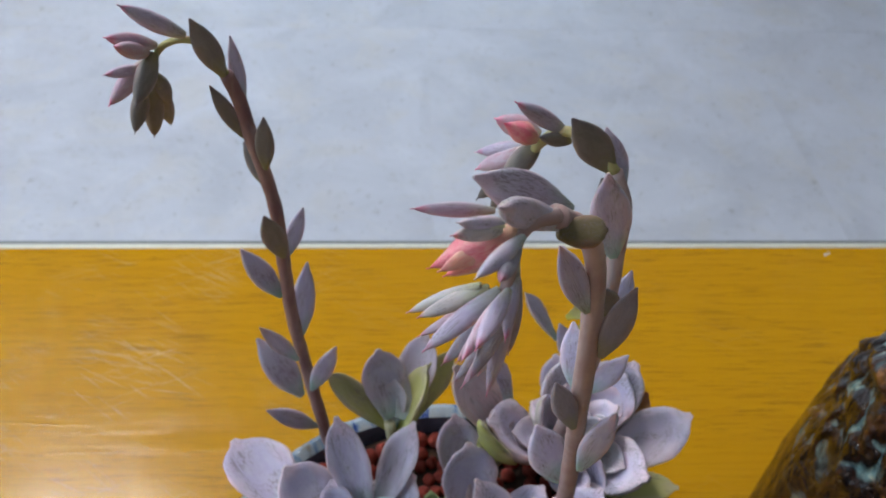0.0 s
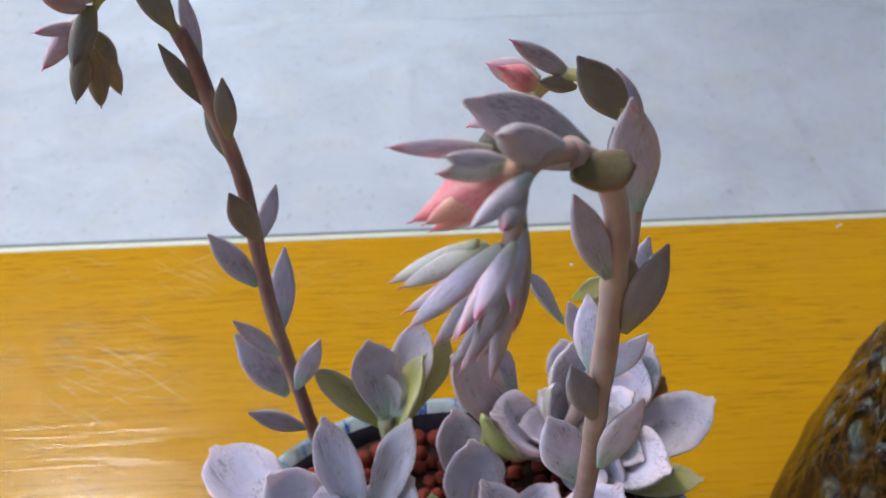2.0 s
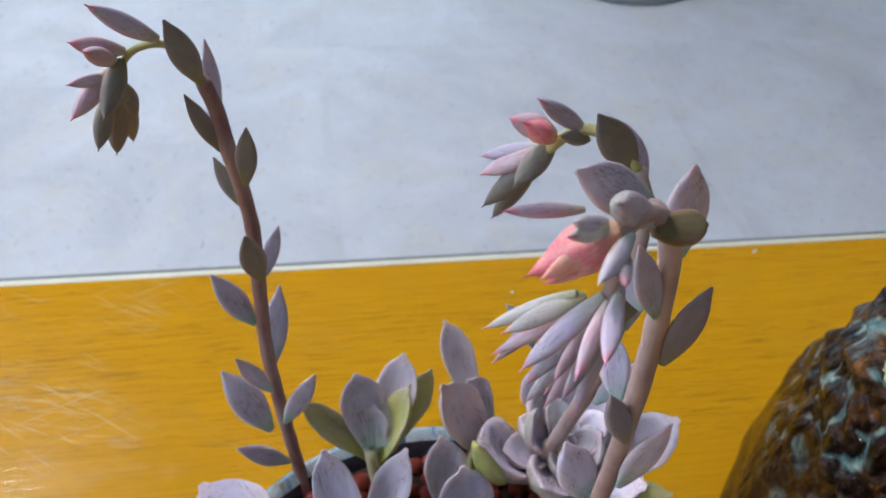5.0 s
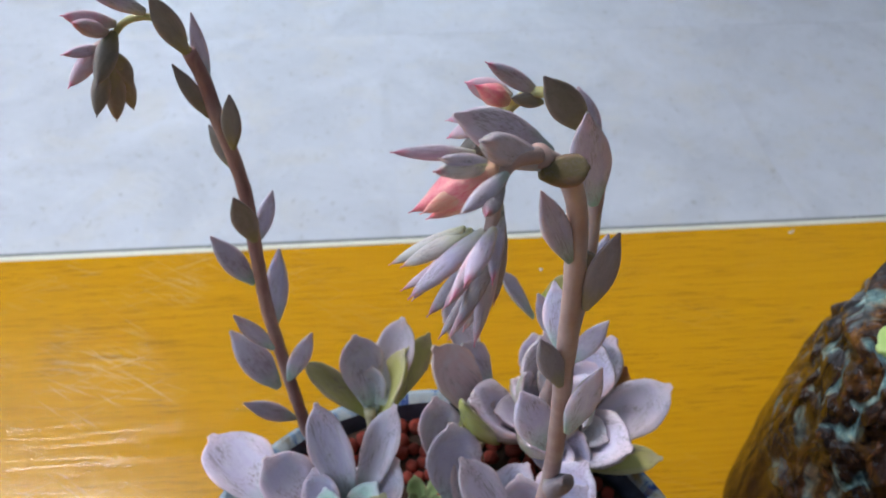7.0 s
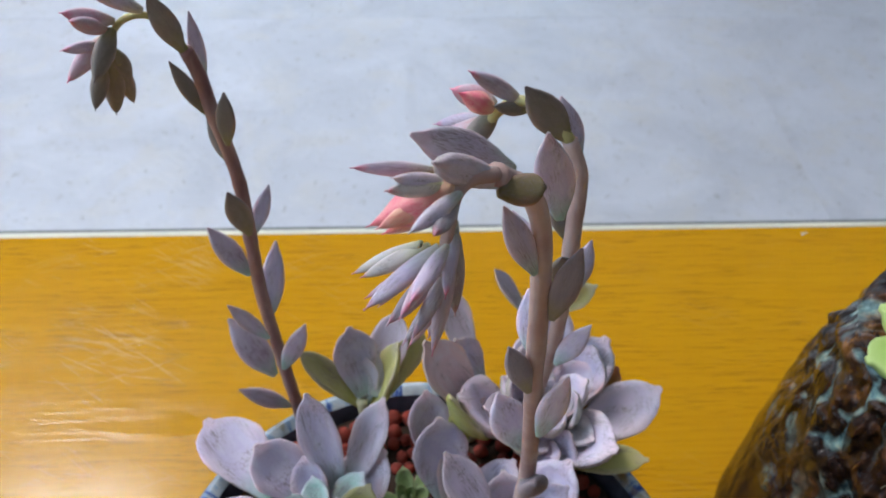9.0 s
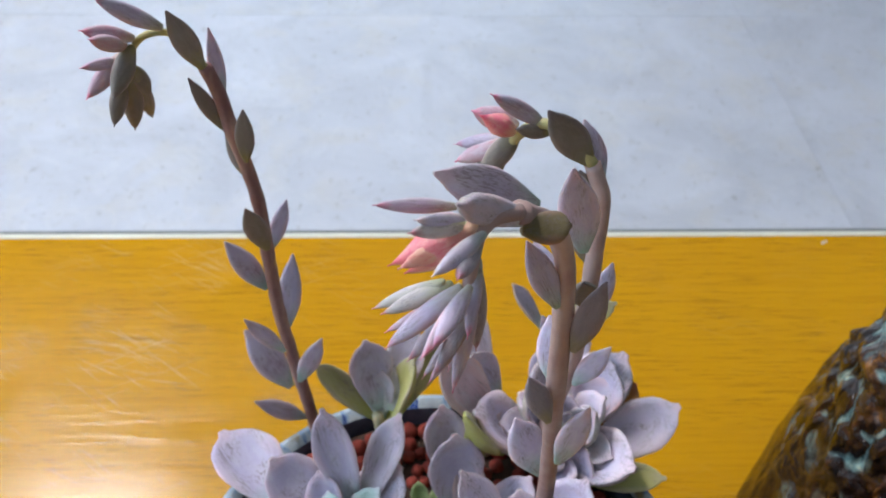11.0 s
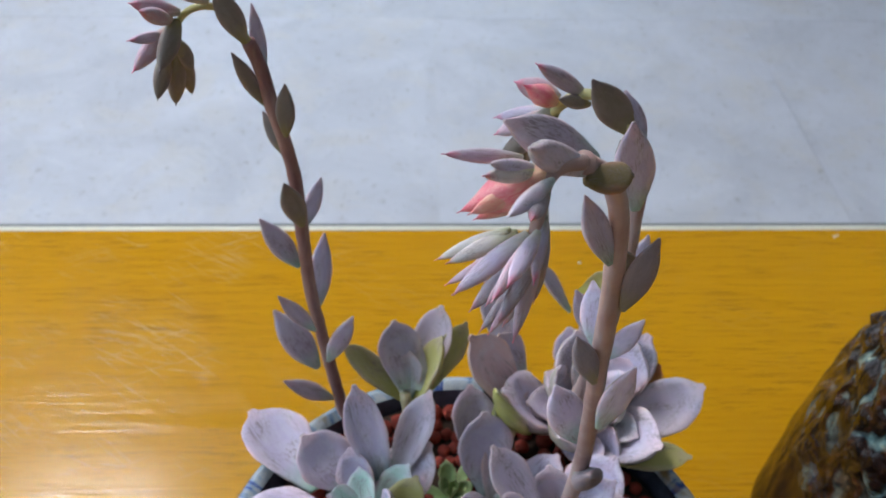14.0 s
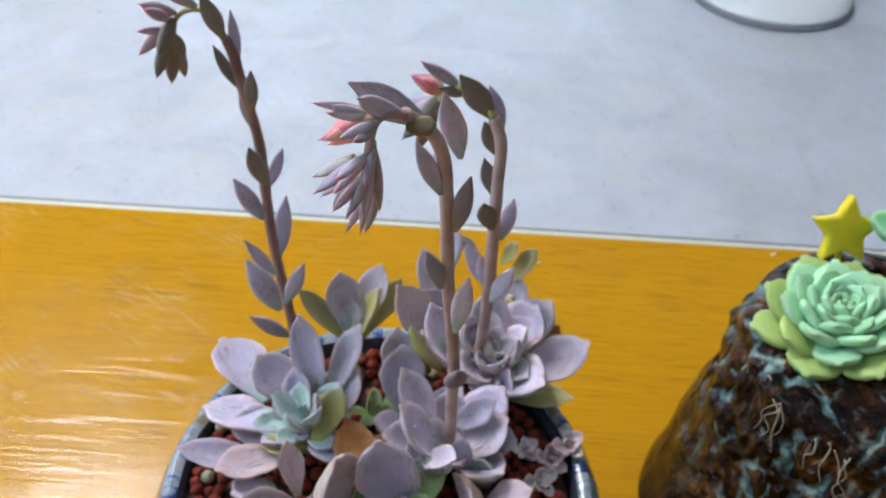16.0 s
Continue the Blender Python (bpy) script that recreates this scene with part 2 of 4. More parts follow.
lamp = thing("ceiling_light", (-1.02, 1.06, CEILING_Z), "oblong white ceiling light panel, switched on", "lamp")
part("frame", box_bm(-0.25, 0.25, -0.32, 0.32, -0.03, 0, 0.005), WHITE, lamp)
LAMP_GLOW = Nodes("lit_diffuser")
part("diffuser", box_bm(-0.23, 0.23, -0.30, 0.30, -0.045, -0.03, 0.004), LAMP_GLOW.done((0.8, 0.8, 0.8), 0.5, 0.3, **{"Emission Color": (1.0, 0.97, 0.93), "Emission Strength": LAMP_GLOW_STRENGTH}), lamp)

# ---- the table ----
EDGE_Y = 0.2636
table = thing("table", (0, 0, FLOOR_Z), "varnished honey-yellow wooden table with worn scratched top", "table")
TOP = -FLOOR_Z
part("tabletop", box_bm(-0.75, 0.85, -0.55, EDGE_Y, TOP - 0.028, TOP, 0.0006, 1), WOOD, table, smooth=False)
part("edge_band", box_bm(-0.75, 0.85, EDGE_Y, EDGE_Y + 0.0042, TOP - 0.028, TOP - 0.0004, 0.0008), EDGEBAND, table, "pale edge band")
part("edge_groove", box_bm(-0.75, 0.85, EDGE_Y + 0.0042, EDGE_Y + 0.0062, TOP - 0.028, TOP - 0.0006), DARK, table, "grey edge line", smooth=False)
part("apron", box_bm(-0.66, 0.76, 0.16, 0.18, TOP - 0.11, TOP - 0.028, 0.002), WOODLEG, table)
part("apron", box_bm(-0.66, 0.76, -0.47, -0.45, TOP - 0.11, TOP - 0.028, 0.002), WOODLEG, table)
for lx in (-0.70, 0.76):
    for ly in (-0.49, 0.15):
        part("leg", box_bm(lx, lx + 0.045, ly, ly + 0.045, 0, TOP - 0.028, 0.004), WOODLEG, table)

# white round stand foot on the floor
foot = thing("stand_base", (0.712, 1.738, FLOOR_Z), "round white plastic stand base with a dark rim on the floor", "stand")
part("base_rim", lathe([(0.180, 0.0), (0.187, 0.003), (0.187, 0.010), (0.182, 0.012)], 64), GREYRIM, foot, "dark grey rim")
part("base_plate", lathe([(0.178, 0.012), (0.182, 0.015), (0.180, 0.020), (0.150, 0.028), (0.06, 0.036), (0.03, 0.045)], 64), WHITE, foot)
part("pole", lathe([(0.016, 0.045), (0.016, 0.55), (0.014, 0.56)], 24), WHITE, foot)

# ---- materials of the plants and pots ----
def leaf_material(name, base, mid, tip, margin, spot=(0.20, 0.15, 0.15), under=None, rough=0.62, dust=None):
    n = Nodes(name)
    tc = n.add("ShaderNodeTexCoord")
    sep = n.add("ShaderNodeSeparateXYZ")
    n.link(tc.outputs["Generated"], sep.inputs[0])
    info = n.add("ShaderNodeObjectInfo")
    rnd = info.outputs["Random"]
    obj = n.add("ShaderNodeVectorMath", operation="ADD")
    n.link(tc.outputs["Object"], obj.inputs[0])
    n.link(n.math("MULTIPLY", rnd, 23.0), obj.inputs[1])
    vec = obj.outputs[0]
    along = n.math("ADD", sep.outputs[1], n.math("MULTIPLY", n.math("SUBTRACT", n.noise(vec, 2.5, 3), 0.5), 0.35))
    col = n.ramp(along, [(0.0, base), (0.38, mid), (0.80, mid), (1.0, tip)])
    side = n.math("ABSOLUTE", n.math("SUBTRACT", sep.outputs[0], 0.5))
    col = n.mix(n.ramp(n.math("ADD", side, n.math("MULTIPLY", n.math("SUBTRACT", n.noise(vec, 3.0, 3), 0.5), 0.3)), [(0.24, (0, 0, 0)), (0.47, (0.42, 0.42, 0.42))]), col, margin)
    col = n.mix(n.ramp(side, [(0.445, (0, 0, 0)), (0.49, (0.85, 0.85, 0.85))]), col, margin)
    # yellowish underside tint, darkened to paint in shade on down-turned faces
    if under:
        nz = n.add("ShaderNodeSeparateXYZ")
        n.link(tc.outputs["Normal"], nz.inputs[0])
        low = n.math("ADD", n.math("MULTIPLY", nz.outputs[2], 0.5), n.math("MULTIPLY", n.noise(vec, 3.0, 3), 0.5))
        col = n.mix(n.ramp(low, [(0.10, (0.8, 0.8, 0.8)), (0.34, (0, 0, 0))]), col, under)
    warm = n.noise(vec, 1.1, 2)
    col = n.mix(n.ramp(warm, [(0.48, (0, 0, 0)), (0.72, (0.26, 0.26, 0.26))]), col, dust or (0.54, 0.38, 0.42))
    bloom = n.noise(vec, 4.0, 5, 0.65, 0.6)
    col = n.mix(n.ramp(bloom, [(0.44, (0, 0, 0)), (0.68, (0.5, 0.5, 0.5))]), col, dust or (0.68, 0.66, 0.72))
    tone = n.math("ADD", 0.86, n.math("MULTIPLY", rnd, 0.26))
    hsv = n.add("ShaderNodeHueSaturation")
    n.link(col, hsv.inputs["Color"])
    n.link(tone, hsv.inputs["Value"])
    col = hsv.outputs["Color"]
    speck = n.noise(vec, 26.0, 4, 0.75)
    col = n.mix(n.ramp(speck, [(0.30, (0.26, 0.26, 0.26)), (0.44, (0, 0, 0))]), col, spot)
    col = n.mix(n.ramp(speck, [(0.56, (0, 0, 0)), (0.74, (0.25, 0.25, 0.25))]), col, dust or (0.74, 0.72, 0.76))
    # rubbed and scratched bloom, darker flesh shows through
    patch = n.ramp(n.noise(vec, 2.2, 3), [(0.46, (0, 0, 0)), (0.62, (1, 1, 1))])
    marks = n.noise(n.coords("Object", (5, 1.6, 5)), 5.0, 4, 0.7, 0.5)
    rub = n.math("MULTIPLY", n.ramp(n.noise(n.coords("Object", (22, 3, 22), (0, 0, 25)), 1.4, 4, 0.7, 0.8), [(0.50, (0, 0, 0)), (0.58, (0.75, 0.75, 0.75))]), patch)
    rub = n.math("MAXIMUM", rub, n.ramp(marks, [(0.68, (0, 0, 0)), (0.75, (0.6, 0.6, 0.6))]))
    col = n.mix(rub, col, spot)
    n.bump(n.math("ADD", n.noise(vec, 14.0, 4, 0.6), n.math("MULTIPLY", speck, 0.6)), 0.2, 0.0005)
    return n.done(col, n.math("ADD", rough - 0.16, n.math("MULTIPLY", bloom, 0.24)), 0.42,
                  **{"Subsurface Weight": 0.07, "Subsurface Radius": (0.004, 0.003, 0.003), "Subsurface Scale": 0.5})


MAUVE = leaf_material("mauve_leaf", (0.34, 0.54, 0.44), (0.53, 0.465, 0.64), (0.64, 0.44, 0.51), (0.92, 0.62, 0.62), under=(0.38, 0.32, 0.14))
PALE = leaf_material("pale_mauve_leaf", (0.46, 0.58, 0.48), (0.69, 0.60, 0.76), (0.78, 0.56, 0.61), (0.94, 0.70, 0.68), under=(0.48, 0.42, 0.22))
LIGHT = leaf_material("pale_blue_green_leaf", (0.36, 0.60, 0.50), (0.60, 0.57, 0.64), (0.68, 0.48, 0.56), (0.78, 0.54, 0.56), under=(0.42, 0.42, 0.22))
# the same mauve leaf seen against the window, its shade painted into the colour
BACKLIT = leaf_material("backlit_shaded_leaf", (0.28, 0.24, 0.08), (0.21, 0.175, 0.145), (0.19, 0.135, 0.14), (0.44, 0.30, 0.28), dust=(0.30, 0.26, 0.24))
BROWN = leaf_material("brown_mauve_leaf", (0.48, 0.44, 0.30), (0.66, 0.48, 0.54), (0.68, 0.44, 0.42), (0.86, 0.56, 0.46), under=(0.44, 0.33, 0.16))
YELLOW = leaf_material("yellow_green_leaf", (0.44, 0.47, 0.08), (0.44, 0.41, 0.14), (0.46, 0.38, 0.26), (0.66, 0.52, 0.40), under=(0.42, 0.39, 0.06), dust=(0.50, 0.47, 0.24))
TEAL = leaf_material("blue_green_leaf", (0.22, 0.55, 0.40), (0.40, 0.58, 0.52), (0.54, 0.48, 0.56), (0.66, 0.54, 0.56))
GREEN = leaf_material("green_leaf", (0.30, 0.44, 0.14), (0.34, 0.45, 0.20), (0.40, 0.44, 0.22), (0.46, 0.44, 0.26), dust=(0.42, 0.56, 0.26))
ORANGE = leaf_material("withered_orange_leaf", (0.50, 0.28, 0.06), (0.58, 0.24, 0.07), (0.42, 0.12, 0.05), (0.66, 0.40, 0.24), spot=(0.25, 0.08, 0.04), dust=(0.66, 0.34, 0.14))
PINK = leaf_material("pink_bud", (0.88, 0.66, 0.46), (0.85, 0.21, 0.27), (0.80, 0.006, 0.12), (0.92, 0.48, 0.36), spot=(0.78, 0.06, 0.15), rough=0.5, dust=(0.92, 0.58, 0.44))
BUD = leaf_material("rosy_bud", (0.52, 0.46, 0.32), (0.56, 0.38, 0.45), (0.82, 0.08, 0.20), (0.70, 0.44, 0.50), spot=(0.6, 0.2, 0.26))
SEPAL = leaf_material("mauve_sepal", (0.50, 0.48, 0.32), (0.52, 0.43, 0.58), (0.76, 0.09, 0.20), (0.80, 0.50, 0.56))
# darker copy of SEPAL: painted shade for the cluster's inner and lower buds
SHADY = leaf_material("shaded_mauve_sepal", (0.36, 0.34, 0.26), (0.33, 0.27, 0.33), (0.52, 0.14, 0.20), (0.54, 0.36, 0.42))
CREAM = leaf_material("cream_sepal", (0.60, 0.60, 0.30), (0.64, 0.58, 0.52), (0.80, 0.16, 0.22), (0.74, 0.58, 0.56))
JADE = leaf_material("jade_green_leaf", (0.46, 0.64, 0.16), (0.40, 0.72, 0.46), (0.50, 0.76, 0.40), (0.66, 0.82, 0.42), spot=(0.34, 0.56, 0.30), rough=0.5, dust=(0.50, 0.80, 0.58))

PEACH = leaf_material("peach_petal", (0.90, 0.72, 0.50), (0.90, 0.42, 0.30), (0.82, 0.02, 0.14), (0.94, 0.62, 0.50), spot=(0.80, 0.14, 0.18), rough=0.5, dust=(0.92, 0.66, 0.54))
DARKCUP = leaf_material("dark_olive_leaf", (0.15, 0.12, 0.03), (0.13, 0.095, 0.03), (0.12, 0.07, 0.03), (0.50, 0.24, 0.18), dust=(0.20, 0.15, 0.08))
OLIVEGREEN = leaf_material("olive_green_leaf", (0.40, 0.42, 0.08), (0.34, 0.31, 0.12), (0.34, 0.26, 0.20), (0.66, 0.50, 0.44), dust=(0.42, 0.38, 0.26))
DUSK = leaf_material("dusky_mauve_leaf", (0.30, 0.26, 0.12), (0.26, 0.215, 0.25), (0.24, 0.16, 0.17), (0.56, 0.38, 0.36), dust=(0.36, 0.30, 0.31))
PINKISH = leaf_material("pale_pink_leaf", (0.50, 0.55, 0.44), (0.62, 0.52, 0.54), (0.72, 0.34, 0.40), (0.68, 0.44, 0.48))

JADELOW = leaf_material("yellow_jade_leaf", (0.42, 0.48, 0.06), (0.42, 0.56, 0.16), (0.48, 0.60, 0.20), (0.56, 0.62, 0.22), spot=(0.34, 0.46, 0.12), rough=0.5, dust=(0.56, 0.66, 0.24))


def stem_material(name, low, high):
    n = Nodes(name)
    v = n.coords("Object")
    f = n.noise(v, 90, 4)
    g = n.noise(n.coords("Object", (1, 1, 0.15)), 420, 3)
    col = n.mix(n.ramp(f, [(0.35, (0, 0, 0)), (0.65, (1, 1, 1))]), low, high)
    col = n.mix(n.math("MULTIPLY", n.ramp(g, [(0.55, (0, 0, 0)), (0.7, (1, 1, 1))]), 0.3), col, (0.58, 0.42, 0.38))
    n.bump(g, 0.2, 0.0003)
    return n.done(col, 0.55, 0.35, **{"Subsurface Weight": 0.15, "Subsurface Radius": (0.004, 0.002, 0.002), "Subsurface Scale": 0.5})


STALK = stem_material("pink_brown_stalk", (0.40, 0.25, 0.23), (0.56, 0.41, 0.38))
STALKRED = stem_material("red_brown_stalk", (0.24, 0.12, 0.115), (0.36, 0.215, 0.20))
STALKGREEN = stem_material("yellow_green_stalk", (0.42, 0.38, 0.14), (0.52, 0.46, 0.22))
STALKTAN = stem_material("tan_stalk", (0.40, 0.34, 0.18), (0.50, 0.44, 0.28))


def ceramic_material():
    """Blue and white glazed stoneware with ochre runs."""
    n = Nodes("blue_white_glaze")
    tc = n.add("ShaderNodeTexCoord")
    sep = n.add("ShaderNodeSeparateXYZ")
    n.link(tc.outputs["Object"], sep.inputs[0])
    ang = n.math("ARCTAN2", sep.outputs[1], sep.outputs[0])
    comb = n.add("ShaderNodeCombineXYZ")
    n.link(n.math("MULTIPLY", ang, 5.0), comb.inputs[0])
    n.link(n.math("MULTIPLY", sep.outputs[2], 14.0), comb.inputs[1])
    run = n.noise(comb.outputs[0], 2.6, 5, 0.65, 0.8)
    fine = n.noise(n.coords("Object"), 170, 5, 0.7, 0.6)
    blot = n.noise(n.coords("Object"), 45, 4, 0.6, 1.2)
    mixv = n.math("ADD", n.math("MULTIPLY", run, 0.65), n.math("MULTIPLY", fine, 0.35))
    col = n.ramp(mixv, [(0.36, (0.010, 0.014, 0.070)), (0.43, (0.025, 0.060, 0.24)), (0.47, (0.22, 0.30, 0.40)), (0.52, (0.36, 0.39, 0.42)), (0.60, (0.30, 0.33, 0.36)), (0.66, (0.05, 0.12, 0.32))])
    col = n.mix(n.ramp(blot, [(0.55, (0, 0, 0)), (0.66, (0.85, 0.85, 0.85))]), col, (0.20, 0.13, 0.04))
    n.bump(n.math("ADD", fine, n.math("MULTIPLY", run, 2.0)), 0.25, 0.001)
    return n.done(col, 0.16, 0.55, **{"Coat Weight": 0.4, "Coat Roughness": 0.08})


def brown_glaze_material():
    """Brown drip glaze with rusty ridges; turquoise gathers in broken runs and bands higher up."""
    n = Nodes("brown_drip_glaze")
    tc = n.add("ShaderNodeTexCoord")
    sep = n.add("ShaderNodeSeparateXYZ")
    n.link(tc.outputs["Object"], sep.inputs[0])
    obj = tc.outputs["Object"]
    big = n.noise(obj, 30, 4, 0.6, 0.8)
    fine = n.noise(obj, 150, 5, 0.7, 0.4)
    warp = n.add("ShaderNodeTexNoise", Scale=34.0, Detail=3.0)
    n.link(obj, warp.inputs["Vector"])
    add = n.add("ShaderNodeVectorMath", operation="MULTIPLY_ADD")
    n.link(warp.outputs["Color"], add.inputs[0])
    add.inputs[1].default_value = (0.030, 0.030, 0.036)
    n.link(obj, add.inputs[2])
    mp = n.add("ShaderNodeMapping")
    mp.inputs["Scale"].default_value = (1, 1, 0.45)
    n.link(add.outputs[0], mp.inputs["Vector"])
    vor = n.add("ShaderNodeTexVoronoi", feature="SMOOTH_F1", Scale=165.0, Smoothness=0.45)
    n.link(mp.outputs["Vector"], vor.inputs["Vector"])
    lump = n.math("ADD", vor.outputs["Distance"], n.math("MULTIPLY", n.math("SUBTRACT", fine, 0.5), 0.22))
    brown = n.ramp(n.math("ADD", n.math("MULTIPLY", big, 0.45), n.math("MULTIPLY", fine, 0.55)),
                   [(0.40, (0.006, 0.003, 0.003)), (0.50, (0.020, 0.008, 0.005)), (0.57, (0.07, 0.024, 0.007)), (0.66, (0.25, 0.10, 0.020))])
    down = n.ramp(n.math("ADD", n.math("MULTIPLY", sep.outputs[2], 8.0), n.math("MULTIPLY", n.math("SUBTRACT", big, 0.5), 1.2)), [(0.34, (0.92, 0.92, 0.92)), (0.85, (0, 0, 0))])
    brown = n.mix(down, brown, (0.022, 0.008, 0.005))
    turq = n.ramp(fine, [(0.38, (0.025, 0.07, 0.09)), (0.52, (0.17, 0.28, 0.27)), (0.66, (0.36, 0.42, 0.34))])
    low = n.add("ShaderNodeMapRange")
    low.inputs["From Min"].default_value, low.inputs["From Max"].default_value = 0.060, 0.105
    n.link(n.math("ADD", sep.outputs[2], n.math("MULTIPLY", n.math("SUBTRACT", big, 0.5), 0.16)), low.inputs["Value"])
    gaps = n.math("MULTIPLY", n.ramp(lump, [(0.56, (0, 0, 0)), (0.70, (0.9, 0.9, 0.9))]), n.ramp(n.noise(obj, 42, 3), [(0.40, (0.15, 0.15, 0.15)), (0.54, (1, 1, 1))]))
    smooth = n.ramp(n.math("ADD", n.math("ADD", n.math("MULTIPLY", sep.outputs[0], 6.0), n.math("MULTIPLY", sep.outputs[1], -8.0)), n.math("MULTIPLY", n.math("SUBTRACT", big, 0.5), 0.5)), [(0.02, (0, 0, 0)), (0.26, (1, 1, 1))])
    gaps = n.math("MULTIPLY", gaps, n.math("SUBTRACT", 1.0, n.math("MULTIPLY", smooth, 0.8)))
    col = n.mix(n.math("MULTIPLY", gaps, low.outputs[0]), brown, turq)
    # blue bands that wrap the smooth front of the body
    front = n.math("MULTIPLY", smooth,
                   n.ramp(n.noise(n.coords("Object", (0.25, 0.25, 1.6)), 60, 5, 0.65, 0.5), [(0.47, (0, 0, 0)), (0.56, (0.85, 0.85, 0.85))]))
    col = n.mix(front, col, n.ramp(fine, [(0.35, (0.02, 0.05, 0.09)), (0.6, (0.12, 0.20, 0.25)), (0.75, (0.22, 0.20, 0.12))]))
    knobs = n.math("MULTIPLY", n.math("SUBTRACT", 1.0, n.math("MINIMUM", lump, 0.8)), n.math("ADD", 0.16, n.math("MULTIPLY", low.outputs[0], 1.3)))
    n.bump(n.math("ADD", knobs, n.math("ADD", n.math("MULTIPLY", big, 0.6), n.math("MULTIPLY", fine, 0.16))), 1.0, 0.0055)
    return n.done(col, 0.14, 0.16, **{"Coat Weight": 0.16, "Coat Roughness": 0.03})


CERAMIC = ceramic_material()
GLAZE = brown_glaze_material()
SOIL = plain_material("dark_soil", (0.075, 0.045, 0.034), 0.95, 0.2, 0.4, 160, 0.8)
CLAY = plain_material("red_clay_pellet", (0.27, 0.042, 0.028), 0.85, 0.25, 0.30, 420, 0.5)
GRIT = plain_material("pale_grit", (0.42, 0.37, 0.24), 0.85, 0.25, 0.3, 420, 0.5)
DARKGLAZE = plain_material("navy_glaze", (0.075, 0.085, 0.13), 0.25, 0.4, 0.5, 90, 0.2)
STARYELLOW = plain_material("yellow_glaze", (0.78, 0.60, 0.015), 0.22, 0.55, 0.05, 60, 0.05)
ROOT = plain_material("pale_root", (0.42, 0.34, 0.24), 0.8, 0.2, 0.25, 300, 0.3)
FOAM = plain_material("pale_felt", (0.62, 0.60, 0.56), 0.9, 0.2, 0.1, 60, 0.3)


# ---- leaf shapes ----
def leaf_mesh(name, kind, curl, seed):
    """A fleshy leaf of unit length along y, unit width along x and unit thickness along z."""
    rnd = random.Random(seed)
    rings, around = 18, 14
    bm = bmesh.new()
    prev = None
    lean = rnd.uniform(-0.05, 0.05)
    for k in range(rings):
        s = min(1.0, k / (rings - 2))
        if kind == "leaf":
            w = (0.30 + 0.70 * math.sin(math.pi / 2 * min(1, s / 0.66)) ** 1.3) if s < 0.66 else max(0.0, 1 - ((s - 0.66) / 0.345) ** 2.0) ** 0.62
            h = 0.45 + 0.55 * math.sin(math.pi * min(1, 0.12 + s * 0.75)) if s < 0.97 else 0.3
        elif kind == "plump":
            w = (0.40 + 0.60 * math.sin(math.pi / 2 * min(1, s / 0.62)) ** 1.2) if s < 0.62 else max(0.0, 1 - ((s - 0.62) / 0.385) ** 2.6) ** 0.6
            h = 0.5 + 0.5 * math.sin(math.pi * min(1, 0.1 + s * 0.7))
        elif kind == "corolla":
            w = (0.55 + 0.45 * math.sin(math.pi / 2 * min(1, s / 0.40))) if s < 0.40 else max(0.0, 1 - ((s - 0.40) / 0.605) ** 1.5)
            h = w
        elif kind == "oval":
            w = (0.24 + 0.76 * math.sin(math.pi / 2 * min(1, s / 0.50)) ** 1.1) if s < 0.50 else max(0.0, math.cos(math.pi / 2 * (s - 0.5) / 0.51)) ** 0.72
            h = 0.4 + 0.6 * math.sin(math.pi * min(1, 0.1 + s * 0.85)) if s < 0.97 else 0.25
        else:
            w = (0.42 + 0.58 * math.sin(math.pi / 2 * min(1, s / 0.46))) if s < 0.46 else max(0.0, 1 - ((s - 0.46) / 0.55) ** 2.0) ** 0.85
            h = 0.4 + 0.6 * math.sin(math.pi * min(1, 0.15 + s * 0.8))
        if kind == "leaf" and 0.5 < s < 0.95:
            w *= 1 + 0.03 * math.sin(s * 19 + seed)
        if kind != "bud" and kind != "corolla" and k == rings - 2:
            w = max(w, 0.20)
        w = max(w, 0.028)
        h = min(h, w * 1.6 + 0.08)
        ring = []
        for i in range(around):
            a = 2 * math.pi * i / around
            ca, sa = math.cos(a), math.sin(a)
            x = 0.5 * w * math.copysign(abs(ca) ** 0.85, ca) + lean * s * s
            z = 0.5 * h * math.copysign(abs(sa) ** 0.9, sa)
            if kind == "corolla":
                ridge = 0.92 + 0.30 * abs(math.cos(2.5 * a + 0.4)) ** 0.7 * math.sin(math.pi * min(1.0, s + 0.12))
                x, z = x * ridge, z * ridge
            elif sa > 0 and kind != "bud":
                z *= 0.55 + 0.30 * abs(ca)
            z += curl * (s ** 2 - 0.25 * s)
            if kind == "leaf":
                z += 1.15 * (ca * ca - 0.4) * w * min(1.0, s * 1.6) * (1.15 - 0.55 * s) * (1 - 0.92 * s ** 5)
            ring.append(bm.verts.new((x + rnd.uniform(-0.006, 0.006), s + (0.045 if k == rings - 1 else 0), z)))
        if prev:
            for i in range(around):
                j = (i + 1) % around
                bm.faces.new((prev[i], prev[j], ring[j], ring[i]))
        else:
            bm.faces.new(ring[::-1])
        prev = ring
    bm.faces.new(prev)
    return mesh_of(name, bm, MAUVE)


